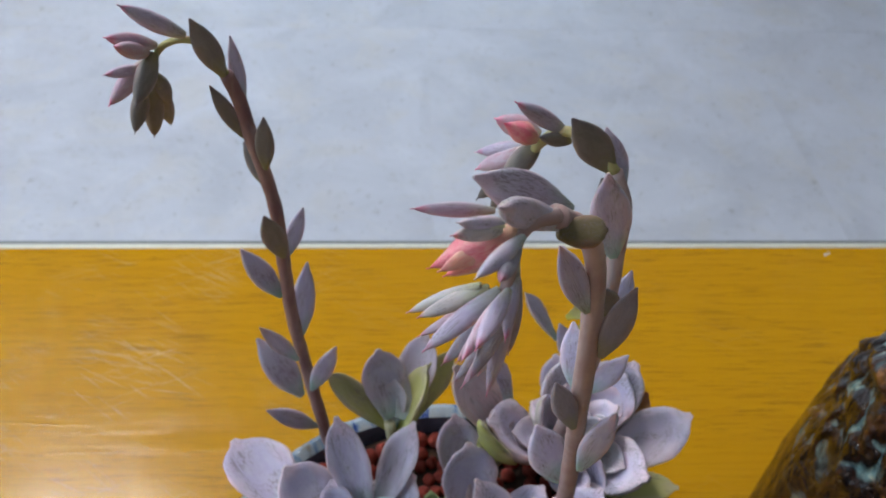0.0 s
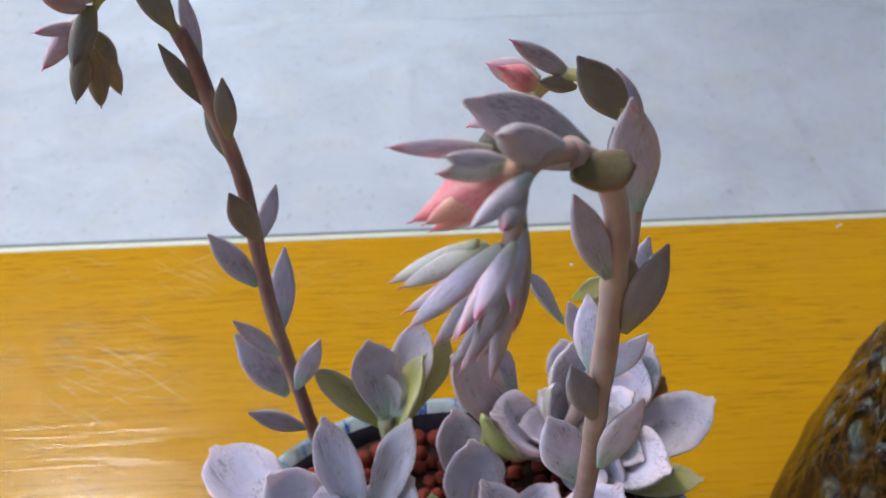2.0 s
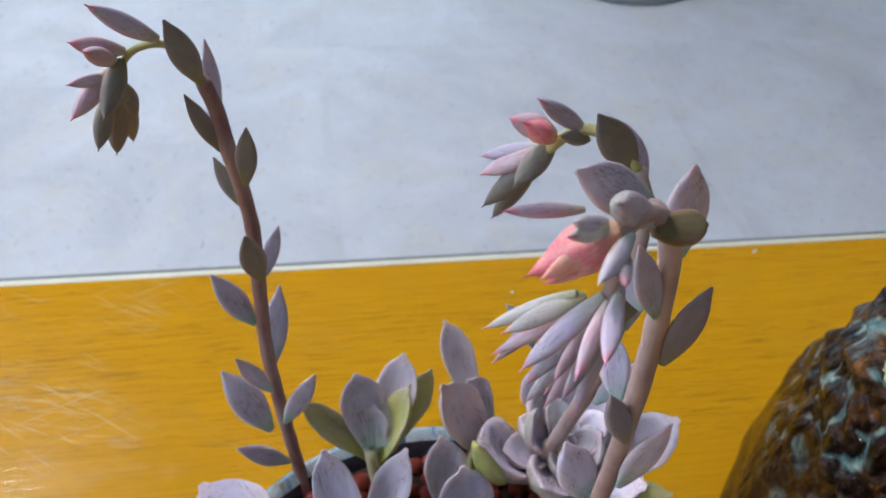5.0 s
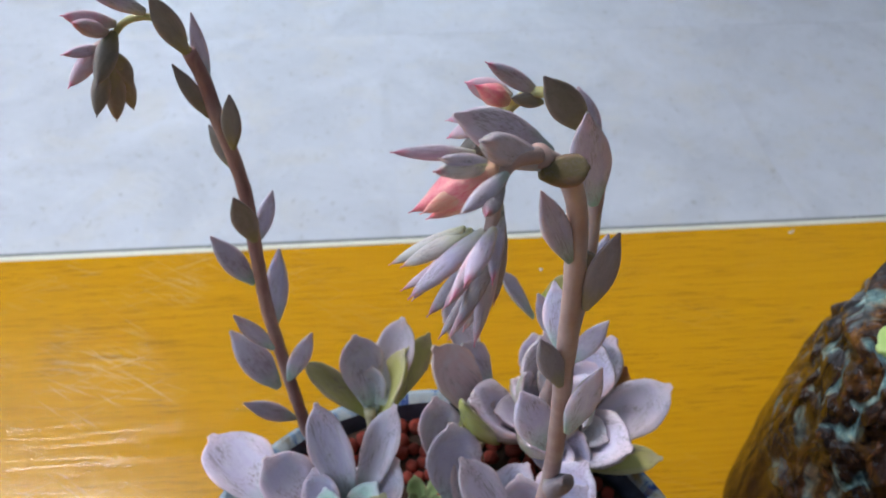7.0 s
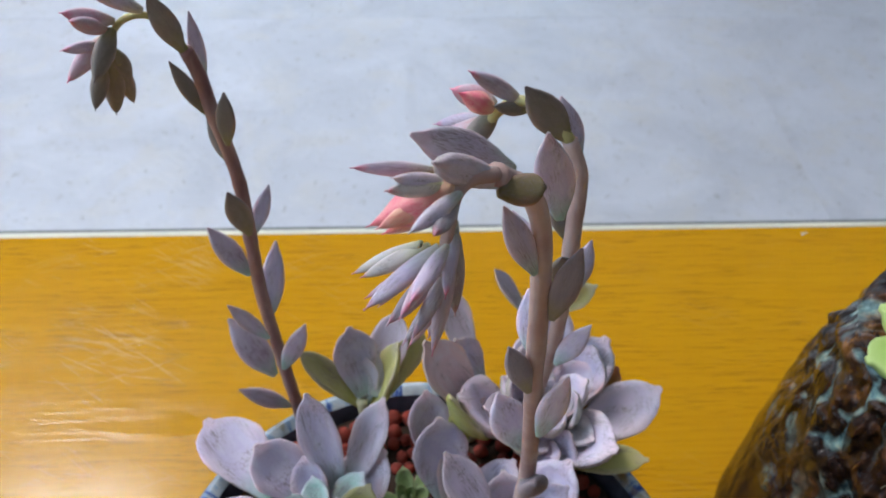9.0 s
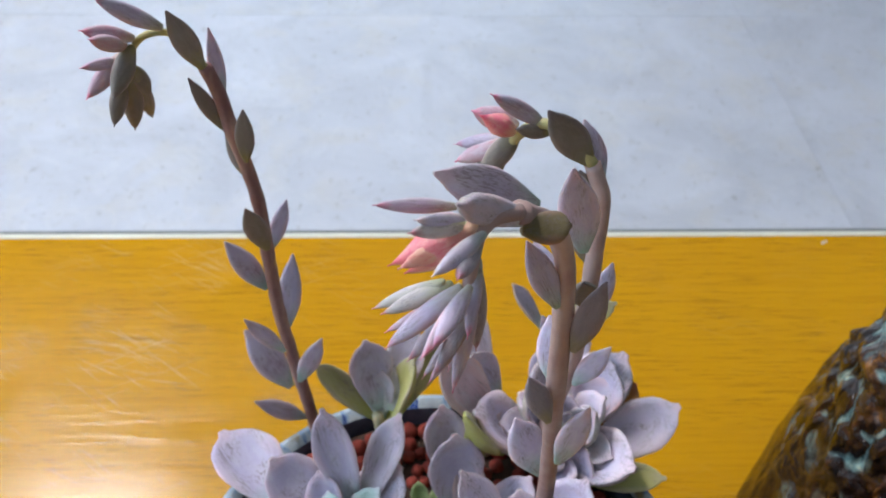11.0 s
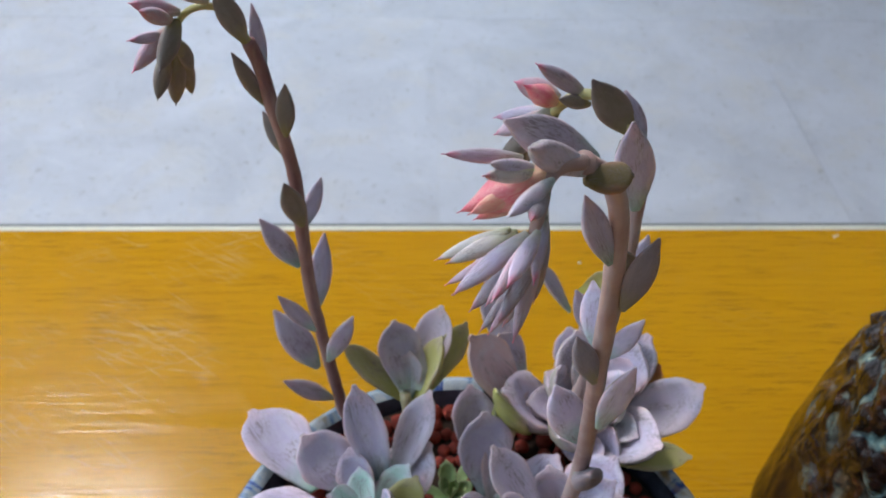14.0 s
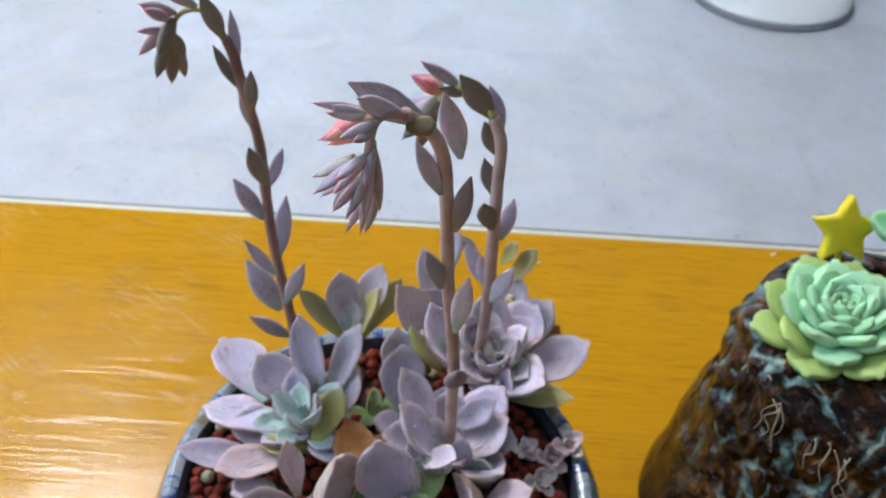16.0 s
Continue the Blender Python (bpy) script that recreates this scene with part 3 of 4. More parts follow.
SHAPES = {"leaf": [leaf_mesh("leaf", "leaf", c, i) for i, c in enumerate((0.3, 0.9, 1.4, -0.2))],
          "oval": [leaf_mesh("leaf", "oval", c, 10 + i) for i, c in enumerate((0.1, 0.5, -0.2))],
          "plump": [leaf_mesh("leaf", "plump", c, 30 + i) for i, c in enumerate((0.6, 1.0))],
          "bud": [leaf_mesh("bud", "bud", c, 20 + i) for i, c in enumerate((0.25, 0.45, -0.15))],
          "corolla": [leaf_mesh("bud", "corolla", c, 40 + i) for i, c in enumerate((0.0, 0.12))]}
THICK = {"leaf": 0.31, "plump": 0.45, "oval": 0.46, "bud": 0.74, "corolla": 0.95}
SIGHT = Vector((-0.012, -0.085, 0.325))
pick = random.Random(7)


def leaf(owner, base, tip, width, roll, material, kind="", name="", up=None, thick=0.0):
    """One leaf of a plant from its base to its tip; its broad side looks up and out, turned by roll about its length."""
    plant, default = owner
    kind = "corolla" if material == PINK else kind or default
    base, tip = Vector(base), Vector(tip)
    y = tip - base
    length = y.length
    y.normalize()
    sight = (SIGHT - (base + tip) / 2).normalized()
    if up is not None:
        z = up
    elif kind == "leaf":
        inward = plant.location - (base + tip) / 2
        inward.z = 0
        z = sight * 0.75 + Vector((0, 0, 0.6)) + inward.normalized() * 0.35
    else:
        z = sight
    z = (z - y * z.dot(y)).normalized()
    z.rotate(Matrix.Rotation(radians(roll + pick.uniform(-18, 18)), 3, y))
    x = y.cross(z)
    th = width * (thick or THICK[kind])
    m = Matrix(((x.x * width, y.x * length, z.x * th, base.x), (x.y * width, y.y * length, z.y * th, base.y),
                (x.z * width, y.z * length, z.z * th, base.z), (0, 0, 0, 1)))
    ob = new(name or ("bud" if kind in ("bud", "corolla") else "leaf"), pick.choice(SHAPES[kind]))
    ob.parent = plant
    ob.matrix_local = Matrix.Translation(-plant.location) @ m
    ob.material_slots[0].link = "OBJECT"
    ob.material_slots[0].material = material
    return ob


def smooth_points(points, steps=6):
    """A Catmull-Rom line through the points."""
    p = [Vector(q) for q in points]
    p = [2 * p[0] - p[1]] + p + [2 * p[-1] - p[-2]]
    out = []
    for a, b, c, d in zip(p, p[1:], p[2:], p[3:]):
        for i in range(steps):
            t = i / steps
            out.append(0.5 * (2 * b + (c - a) * t + (2 * a - 5 * b + 4 * c - d) * t * t + (3 * b - a - 3 * c + d) * t ** 3))
    out.append(p[-2])
    return out


def stem(owner, width, points, material=None, taper=0.8, name="stalk"):
    plant = owner[0]
    line = smooth_points(points)
    bm = bmesh.new()
    prev, around = None, 10
    side = Vector((1, 0.3, 0.1))
    for k, q in enumerate(line):
        d = (line[min(k + 1, len(line) - 1)] - line[max(k - 1, 0)]).normalized()
        u = (side - d * side.dot(d)).normalized()
        v = d.cross(u)
        r = width / 2 * (1 - (1 - taper) * k / (len(line) - 1)) * (1 + 0.10 * noise.noise(q * 260))
        ring = [bm.verts.new(q + u * r * math.cos(2 * math.pi * i / around) + v * r * math.sin(2 * math.pi * i / around)) for i in range(around)]
        if prev:
            for i in range(around):
                j = (i + 1) % around
                bm.faces.new((prev[i], prev[j], ring[j], ring[i]))
        else:
            bm.faces.new(ring[::-1])
        prev = ring
    bm.faces.new(prev)
    bmesh.ops.recalc_face_normals(bm, faces=bm.faces[:])
    ob = part(name, bm, material or STALK, plant)
    ob.matrix_local = Matrix.Translation(-plant.location)
    return ob


# ---- the blue and white pot with its soil ----
RIM_Z, RIM_R = 0.1005, 0.087


def pot_wobble(a, k, r, z):
    return r * (1 + 0.012 * math.sin(3 * a + 1) + 0.010 * noise.noise(Vector((math.cos(a) * 3, math.sin(a) * 3, z * 30)))), z + (0.0012 * math.sin(2 * a) if z > 0.09 else 0)


pot = thing("plant_pot", (-0.003, 0.010, 0), "round blue and white glazed ceramic pot with ochre runs", "plant pot")
part("body", lathe([(0.0483, 0.0), (0.0540, 0.002), (0.0637, 0.018), (0.0765, 0.036), (0.0812, 0.056), (0.0818, 0.072), (0.0790, 0.086), (0.0758, 0.0950), (0.0731, 0.0995)], 96, pot_wobble, False), CERAMIC, pot)
part("rim", lathe([(0.0731, 0.0990), (0.0729, RIM_Z), (0.0709, RIM_Z + 0.0006), (0.0683, 0.0995)], 96, pot_wobble, False), CERAMIC, pot, "worn blue and white rim")
part("inner_wall", lathe([(0.0683, 0.0995), (0.0670, 0.0950), (0.0668, 0.076)], 96, pot_wobble, False), DARKGLAZE, pot, "dark navy glazed inside")
soil = part("soil", lathe([(0.0660, 0.078), (0.0664, 0.0935), (0.055, 0.0945), (0.03, 0.0950), (0.001, 0.0950)], 64, lambda a, k, r, z: (r, z + 0.0016 * noise.noise(Vector((r * math.cos(a) * 90, r * math.sin(a) * 90, 3))))), SOIL)
soil.location = (-0.003, 0.010, 0)
tagged(soil, "dark moist soil that fills the blue and white pot", "soil", kind="stuff")

# ---- plants ----
plant_left = thing("succulent_plant", (-0.030, 0.030, 0.0885), "mauve rosette succulent with a tall leafy arching flower stalk", "succulent", "succulents in the blue pot")
plant_front = thing("succulent_plant", (0.0205, 0.020, 0.0885), "mauve rosette succulent with a tall stalk of nodding pink buds", "succulent", "succulents in the blue pot")
plant_rear = thing("succulent_plant", (0.0344, 0.060, 0.0885), "large grey-mauve rosette succulent with an arching budding stalk", "succulent", "succulents in the blue pot")
plant_small = thing("succulent_plant", (-0.0155, 0.058, 0.0885), "small mauve and yellow-green rosette on a bare tan stem", "succulent", "succulents in the blue pot")
plant_low = thing("succulent_plant", (-0.004, 0.004, 0.0885), "low brownish mauve rosette succulent with a withered orange leaf", "succulent", "succulents in the blue pot")
L, LF, A = (plant_left, "oval"), (plant_left, "bud"), (plant_left, "leaf")
N, NF, NR = (plant_front, "oval"), (plant_front, "bud"), (plant_front, "leaf")
M, MF, R = (plant_rear, "oval"), (plant_rear, "bud"), (plant_rear, "leaf")
S, F = (plant_small, "leaf"), (plant_low, "leaf")

# stalks
stem(L, 0.0040, [(-0.0378, 0.0660, 0.0848), (-0.0400, 0.0680, 0.0950), (-0.0414, 0.0710, 0.1032), (-0.0447, 0.0745, 0.1248), (-0.0472, 0.0755, 0.1495), (-0.0473, 0.0745, 0.1710), (-0.0473, 0.0745, 0.1910), (-0.0486, 0.0745, 0.2036), (-0.0505, 0.0745, 0.2144), (-0.0520, 0.0755, 0.2238), (-0.0540, 0.0755, 0.2311)], STALKRED)
stem(L, 0.0017, [(-0.0540, 0.0755, 0.2311), (-0.0565, 0.0755, 0.2369), (-0.0608, 0.0755, 0.2393), (-0.0657, 0.0755, 0.2382), (-0.0692, 0.0755, 0.2341), (-0.0714, 0.0755, 0.2281)], STALKGREEN)
stem(N, 0.0040, [(0.0207, 0.0217, 0.0900), (0.0206, 0.0205, 0.1080), (0.0204, 0.0165, 0.1280), (0.0201, 0.0120, 0.1496), (0.0199, 0.0100, 0.1656), (0.0185, 0.0070, 0.1848), (0.0168, 0.0040, 0.2036), (0.0159, 0.0030, 0.2196), (0.0152, 0.0030, 0.2324), (0.0143, 0.0030, 0.2426), (0.0124, 0.0020, 0.2496), (0.0095, 0.0000, 0.2546), (0.0055, -0.0040, 0.2598)])
stem(N, 0.0022, [(0.0055, -0.0040, 0.2598), (0.0021, -0.0070, 0.2615), (0.0000, -0.0090, 0.2606), (-0.0008, -0.0110, 0.2577), (-0.0014, -0.0120, 0.2525), (-0.0019, -0.0120, 0.2458)])
stem(M, 0.0043, [(0.0277, 0.0600, 0.1078), (0.0300, 0.0560, 0.1255), (0.0299, 0.0440, 0.1663), (0.0291, 0.0390, 0.1949), (0.0290, 0.0400, 0.2113), (0.0290, 0.0420, 0.2216), (0.0264, 0.0440, 0.2290)])
stem(M, 0.0026, [(0.0264, 0.0440, 0.2290), (0.0222, 0.0460, 0.2342), (0.0168, 0.0490, 0.2351), (0.0127, 0.0510, 0.2313), (0.0097, 0.0530, 0.2244)], STALKGREEN)
stem(S, 0.0043, [(-0.0155, 0.0566, 0.0980), (-0.0187, 0.0626, 0.1040), (-0.0206, 0.0657, 0.1140)], STALKTAN)
stem(R, 0.0040, [(0.0360, 0.0780, 0.0900), (0.0400, 0.0840, 0.1080), (0.0420, 0.0850, 0.1200)], STALKTAN)
stem(R, 0.0090, [(0.0340, 0.0600, 0.0860), (0.0344, 0.0590, 0.1060)], STALKTAN)
stem(A, 0.0090, [(-0.0300, 0.0290, 0.0860), (-0.0301, 0.0265, 0.1080)], STALKTAN)
stem(F, 0.0090, [(-0.0040, 0.0040, 0.0860), (-0.0040, 0.0040, 0.1040)], STALKTAN)

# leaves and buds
leaf(L, (-0.0542, 0.0745, 0.2310), (-0.0594, 0.0755, 0.2437), 0.0055, 0, BACKLIT)
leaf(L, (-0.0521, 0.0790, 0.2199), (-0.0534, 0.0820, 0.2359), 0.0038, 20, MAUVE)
leaf(L, (-0.0522, 0.0745, 0.2147), (-0.0575, 0.0744, 0.2280), 0.0038, 10, BACKLIT)
leaf(L, (-0.0474, 0.0700, 0.2089), (-0.0462, 0.0700, 0.2226), 0.0046, 0, BACKLIT)
leaf(L, (-0.0502, 0.0800, 0.1955), (-0.0550, 0.0850, 0.2050), 0.0038, 0, BACKLIT)
leaf(L, (-0.0464, 0.0710, 0.1796), (-0.0485, 0.0660, 0.1975), 0.0061, 0, BACKLIT)
leaf(L, (-0.0468, 0.0770, 0.1738), (-0.0421, 0.0820, 0.1863), 0.0045, 10, MAUVE)
leaf(L, (-0.0494, 0.0745, 0.1611), (-0.0579, 0.0760, 0.1766), 0.0064, 10, MAUVE)
leaf(L, (-0.0468, 0.0780, 0.1392), (-0.0431, 0.0840, 0.1632), 0.0068, 0, MAUVE)
leaf(L, (-0.0469, 0.0720, 0.1369), (-0.0537, 0.0640, 0.1598), 0.0047, 0, MAUVE)
leaf(L, (-0.0485, 0.0780, 0.1117), (-0.0602, 0.0840, 0.1309), 0.0098, 0, MAUVE)
leaf(L, (-0.0440, 0.0720, 0.1225), (-0.0354, 0.0680, 0.1460), 0.0059, 0, MAUVE)
leaf(L, (-0.0438, 0.0720, 0.1034), (-0.0572, 0.0680, 0.1173), 0.0056, 0, MAUVE)
leaf(LF, (-0.0614, 0.0755, 0.2404), (-0.0714, 0.0700, 0.2496), 0.0040, 0, SEPAL)
leaf(LF, (-0.0678, 0.0755, 0.2379), (-0.0759, 0.0700, 0.2426), 0.0039, 0, BUD)
leaf(LF, (-0.0714, 0.0755, 0.2324), (-0.0774, 0.0680, 0.2352), 0.0026, 0, SEPAL)
leaf(LF, (-0.0711, 0.0755, 0.2338), (-0.0778, 0.0680, 0.2278), 0.0040, 0, BUD)
leaf(LF, (-0.0686, 0.0755, 0.2359), (-0.0713, 0.0660, 0.2293), 0.0046, 0, BACKLIT)
leaf(LF, (-0.0699, 0.0755, 0.2310), (-0.0681, 0.0780, 0.2220), 0.0042, 0, BACKLIT)
leaf(LF, (-0.0723, 0.0755, 0.2281), (-0.0755, 0.0720, 0.2181), 0.0040, 0, BACKLIT)
leaf(LF, (-0.0705, 0.0755, 0.2281), (-0.0736, 0.0780, 0.2125), 0.0047, 0, BACKLIT)
leaf(LF, (-0.0692, 0.0755, 0.2281), (-0.0712, 0.0840, 0.2115), 0.0039, 0, BACKLIT)
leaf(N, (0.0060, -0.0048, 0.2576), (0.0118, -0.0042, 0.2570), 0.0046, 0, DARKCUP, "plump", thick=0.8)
leaf(N, (0.0078, -0.0026, 0.2568), (-0.0040, -0.0092, 0.2668), 0.0041, 0, PALE, "plump", thick=0.85)
leaf(N, (0.0090, 0.0025, 0.2552), (-0.0056, -0.0040, 0.2662), 0.0064, 0, MAUVE)
leaf(N, (0.0178, 0.0072, 0.2415), (0.0137, 0.0046, 0.2602), 0.0062, 0, MAUVE)
leaf(N, (0.0152, 0.0080, 0.2296), (0.0115, 0.0140, 0.2368), 0.0045, 0, MAUVE)
leaf(N, (0.0176, 0.0016, 0.2240), (0.0202, 0.0006, 0.2404), 0.0047, 0, DUSK)
leaf(N, (0.0138, 0.0015, 0.2350), (0.0080, 0.0012, 0.2490), 0.0044, 0, MAUVE)
leaf(N, (0.0174, 0.0100, 0.2037), (0.0168, 0.0180, 0.2133), 0.0057, 0, MAUVE)
leaf(N, (0.0152, 0.0000, 0.2062), (0.0112, 0.0030, 0.2158), 0.0046, 0, DUSK, thick=0.7)
leaf(N, (0.0181, 0.0100, 0.1721), (0.0122, 0.0160, 0.1842), 0.0088, 0, MAUVE)
leaf(N, (0.0195, 0.0040, 0.1861), (0.0217, 0.0000, 0.2100), 0.0055, 20, MAUVE)
leaf(NF, (0.0002, -0.0080, 0.2606), (-0.0110, -0.0100, 0.2566), 0.0053, 0, PINK)
leaf(NF, (0.0000, -0.0088, 0.2612), (-0.0098, -0.0116, 0.2577), 0.0030, 0, PEACH, thick=0.5)
leaf(NF, (0.0002, -0.0086, 0.2592), (-0.0090, -0.0112, 0.2562), 0.0026, 20, PEACH, thick=0.5)
leaf(NF, (-0.0006, -0.0060, 0.2598), (-0.0076, -0.0130, 0.2665), 0.0024, 0, PALE)
leaf(NF, (0.0004, -0.0100, 0.2616), (-0.0056, -0.0180, 0.2626), 0.0023, 0, PALE)
leaf(NF, (-0.0024, -0.0020, 0.2590), (-0.0131, -0.0042, 0.2613), 0.0021, 0, SEPAL)
leaf(NF, (-0.0044, -0.0100, 0.2531), (-0.0134, -0.0060, 0.2440), 0.0021, 0, CREAM)
leaf(NF, (-0.0033, -0.0100, 0.2527), (-0.0123, -0.0100, 0.2468), 0.0024, 0, CREAM)
leaf(NF, (-0.0021, -0.0120, 0.2544), (-0.0114, -0.0160, 0.2472), 0.0028, 0, SEPAL)
leaf(NF, (-0.0027, -0.0090, 0.2493), (-0.0118, -0.0060, 0.2387), 0.0020, 0, BUD)
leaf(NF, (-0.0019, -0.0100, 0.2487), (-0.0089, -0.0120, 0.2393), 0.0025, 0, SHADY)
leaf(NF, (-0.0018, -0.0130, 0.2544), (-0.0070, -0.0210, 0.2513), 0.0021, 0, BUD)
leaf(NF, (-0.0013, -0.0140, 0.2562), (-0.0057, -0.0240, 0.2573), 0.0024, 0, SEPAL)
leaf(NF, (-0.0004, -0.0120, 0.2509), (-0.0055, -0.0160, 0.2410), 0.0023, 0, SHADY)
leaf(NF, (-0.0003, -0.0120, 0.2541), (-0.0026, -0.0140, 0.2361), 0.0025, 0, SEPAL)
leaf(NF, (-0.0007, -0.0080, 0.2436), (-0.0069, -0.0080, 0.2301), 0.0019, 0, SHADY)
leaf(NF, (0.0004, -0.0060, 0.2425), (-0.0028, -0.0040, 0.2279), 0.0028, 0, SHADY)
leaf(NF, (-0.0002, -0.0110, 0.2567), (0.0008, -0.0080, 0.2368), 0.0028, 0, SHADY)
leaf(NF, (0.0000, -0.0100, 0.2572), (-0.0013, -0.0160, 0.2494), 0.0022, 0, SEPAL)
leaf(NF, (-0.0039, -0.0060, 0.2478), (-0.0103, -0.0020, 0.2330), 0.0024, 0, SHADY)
leaf(NF, (-0.0023, -0.0110, 0.2481), (-0.0073, -0.0160, 0.2449), 0.0018, 0, BUD)
leaf(NF, (-0.0005, -0.0100, 0.2447), (-0.0060, -0.0120, 0.2348), 0.0018, 0, BUD)
leaf(NF, (0.0000, -0.0100, 0.2596), (-0.0034, -0.0180, 0.2618), 0.0024, 0, SHADY)
leaf(M, (0.0261, 0.0440, 0.2290), (0.0169, 0.0454, 0.2407), 0.0069, 0, BACKLIT)
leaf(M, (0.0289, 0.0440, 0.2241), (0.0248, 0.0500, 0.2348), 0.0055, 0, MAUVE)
leaf(M, (0.0276, 0.0420, 0.2184), (0.0240, 0.0440, 0.2274), 0.0048, 0, BACKLIT)
leaf(M, (0.0280, 0.0400, 0.2055), (0.0249, 0.0430, 0.2158), 0.0047, 0, BACKLIT)
leaf(M, (0.0284, 0.0360, 0.1960), (0.0254, 0.0320, 0.2092), 0.0063, 0, BACKLIT)
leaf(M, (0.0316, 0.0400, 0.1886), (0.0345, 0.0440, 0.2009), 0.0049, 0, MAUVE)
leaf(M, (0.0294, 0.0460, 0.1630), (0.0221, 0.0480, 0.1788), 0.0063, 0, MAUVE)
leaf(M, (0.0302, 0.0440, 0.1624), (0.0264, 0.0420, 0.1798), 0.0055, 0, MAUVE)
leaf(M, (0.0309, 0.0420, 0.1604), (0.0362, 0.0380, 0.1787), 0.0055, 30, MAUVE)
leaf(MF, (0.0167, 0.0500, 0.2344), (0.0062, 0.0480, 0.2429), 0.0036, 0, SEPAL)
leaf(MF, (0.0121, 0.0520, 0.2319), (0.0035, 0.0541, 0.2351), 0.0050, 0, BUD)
leaf(MF, (0.0179, 0.0500, 0.2320), (0.0114, 0.0460, 0.2357), 0.0029, 0, BACKLIT)
leaf(MF, (0.0124, 0.0530, 0.2297), (0.0053, 0.0500, 0.2215), 0.0049, 0, BACKLIT)
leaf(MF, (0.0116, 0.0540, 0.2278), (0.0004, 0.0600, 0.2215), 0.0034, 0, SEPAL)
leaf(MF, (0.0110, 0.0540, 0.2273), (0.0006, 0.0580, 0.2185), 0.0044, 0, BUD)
leaf(MF, (0.0106, 0.0540, 0.2254), (0.0015, 0.0560, 0.2122), 0.0046, 0, BACKLIT)
leaf(MF, (0.0103, 0.0550, 0.2239), (0.0047, 0.0600, 0.2051), 0.0045, 0, BACKLIT)
leaf(A, (-0.0458, 0.0383, 0.1060), (-0.0663, 0.0610, 0.1120), 0.0197, 0, MAUVE)
leaf(A, (-0.0357, 0.0364, 0.1080), (-0.0481, 0.0436, 0.1240), 0.0161, 0, MAUVE)
leaf(A, (-0.0265, 0.0374, 0.1080), (-0.0334, 0.0477, 0.1400), 0.0118, 0, MAUVE)
leaf(A, (-0.0240, 0.0376, 0.1080), (-0.0134, 0.0497, 0.1360), 0.0103, 15, PALE)
leaf(A, (-0.0358, 0.0233, 0.1100), (-0.0644, 0.0286, 0.1140), 0.0157, 0, MAUVE)
leaf(A, (-0.0370, 0.0129, 0.1060), (-0.0698, 0.0125, 0.1080), 0.0102, 0, MAUVE)
leaf(A, (-0.0328, 0.0168, 0.1060), (-0.0542, 0.0022, 0.1140), 0.0136, 0, BROWN)
leaf(A, (-0.0283, 0.0000, 0.1060), (-0.0312, 0.0064, 0.1280), 0.0083, 0, BROWN)
leaf(A, (-0.0258, 0.0178, 0.1100), (-0.0170, 0.0302, 0.1260), 0.0107, 20, YELLOW)
leaf(A, (-0.0290, 0.0250, 0.1120), (-0.0394, 0.0224, 0.1280), 0.0098, 0, TEAL)
leaf(A, (-0.0286, 0.0235, 0.1140), (-0.0233, 0.0134, 0.1340), 0.0085, 0, TEAL)
leaf(A, (-0.0292, 0.0210, 0.1140), (-0.0332, 0.0108, 0.1300), 0.0077, 0, TEAL)
leaf(A, (-0.0270, 0.0252, 0.1120), (-0.0214, 0.0195, 0.1340), 0.0078, 20, MAUVE)
leaf(A, (-0.0272, 0.0196, 0.1080), (-0.0427, 0.0139, 0.1120), 0.0079, 0, YELLOW)
leaf(F, (0.0063, -0.0042, 0.1040), (-0.0009, 0.0007, 0.1360), 0.0203, 0, MAUVE)
leaf(F, (-0.0122, -0.0080, 0.1040), (-0.0205, -0.0038, 0.1320), 0.0220, 0, BROWN)
leaf(F, (-0.0219, -0.0068, 0.1040), (-0.0436, -0.0125, 0.1200), 0.0129, 0, BROWN)
leaf(F, (-0.0041, 0.0023, 0.1060), (-0.0163, 0.0238, 0.1120), 0.0145, 0, ORANGE)
leaf(F, (-0.0057, 0.0159, 0.1060), (0.0018, 0.0193, 0.1140), 0.0091, 0, ORANGE)
leaf(F, (0.0272, -0.0023, 0.1040), (0.0318, -0.0008, 0.1160), 0.0208, 0, BROWN)
leaf(F, (0.0196, -0.0030, 0.1040), (0.0084, -0.0113, 0.1160), 0.0168, 0, MAUVE)
leaf(NR, (0.0172, 0.0211, 0.1120), (0.0031, 0.0325, 0.1340), 0.0114, 10, PALE)
leaf(NR, (0.0190, 0.0141, 0.1120), (0.0012, 0.0163, 0.1320), 0.0138, 0, PALE)
leaf(NR, (0.0103, 0.0133, 0.1120), (0.0227, 0.0033, 0.1280), 0.0095, 0, PALE)
leaf(NR, (0.0203, 0.0154, 0.1120), (0.0399, 0.0232, 0.1220), 0.0161, 0, PALE)
leaf(NR, (0.0203, 0.0228, 0.1160), (0.0351, 0.0241, 0.1320), 0.0090, 25, MAUVE)
leaf(NR, (0.0239, 0.0261, 0.1060), (0.0435, 0.0227, 0.1100), 0.0142, 0, MAUVE)
leaf(NR, (0.0035, 0.0355, 0.1060), (0.0004, 0.0508, 0.1260), 0.0162, 0, MAUVE)
leaf(NR, (0.0014, 0.0479, 0.1020), (-0.0011, 0.0640, 0.1200), 0.0134, 0, MAUVE)
leaf(NR, (0.0048, 0.0333, 0.1040), (0.0074, 0.0462, 0.1180), 0.0104, 0, BROWN)
leaf(NR, (0.0325, 0.0080, 0.1060), (0.0334, 0.0127, 0.1160), 0.0117, 0, TEAL)
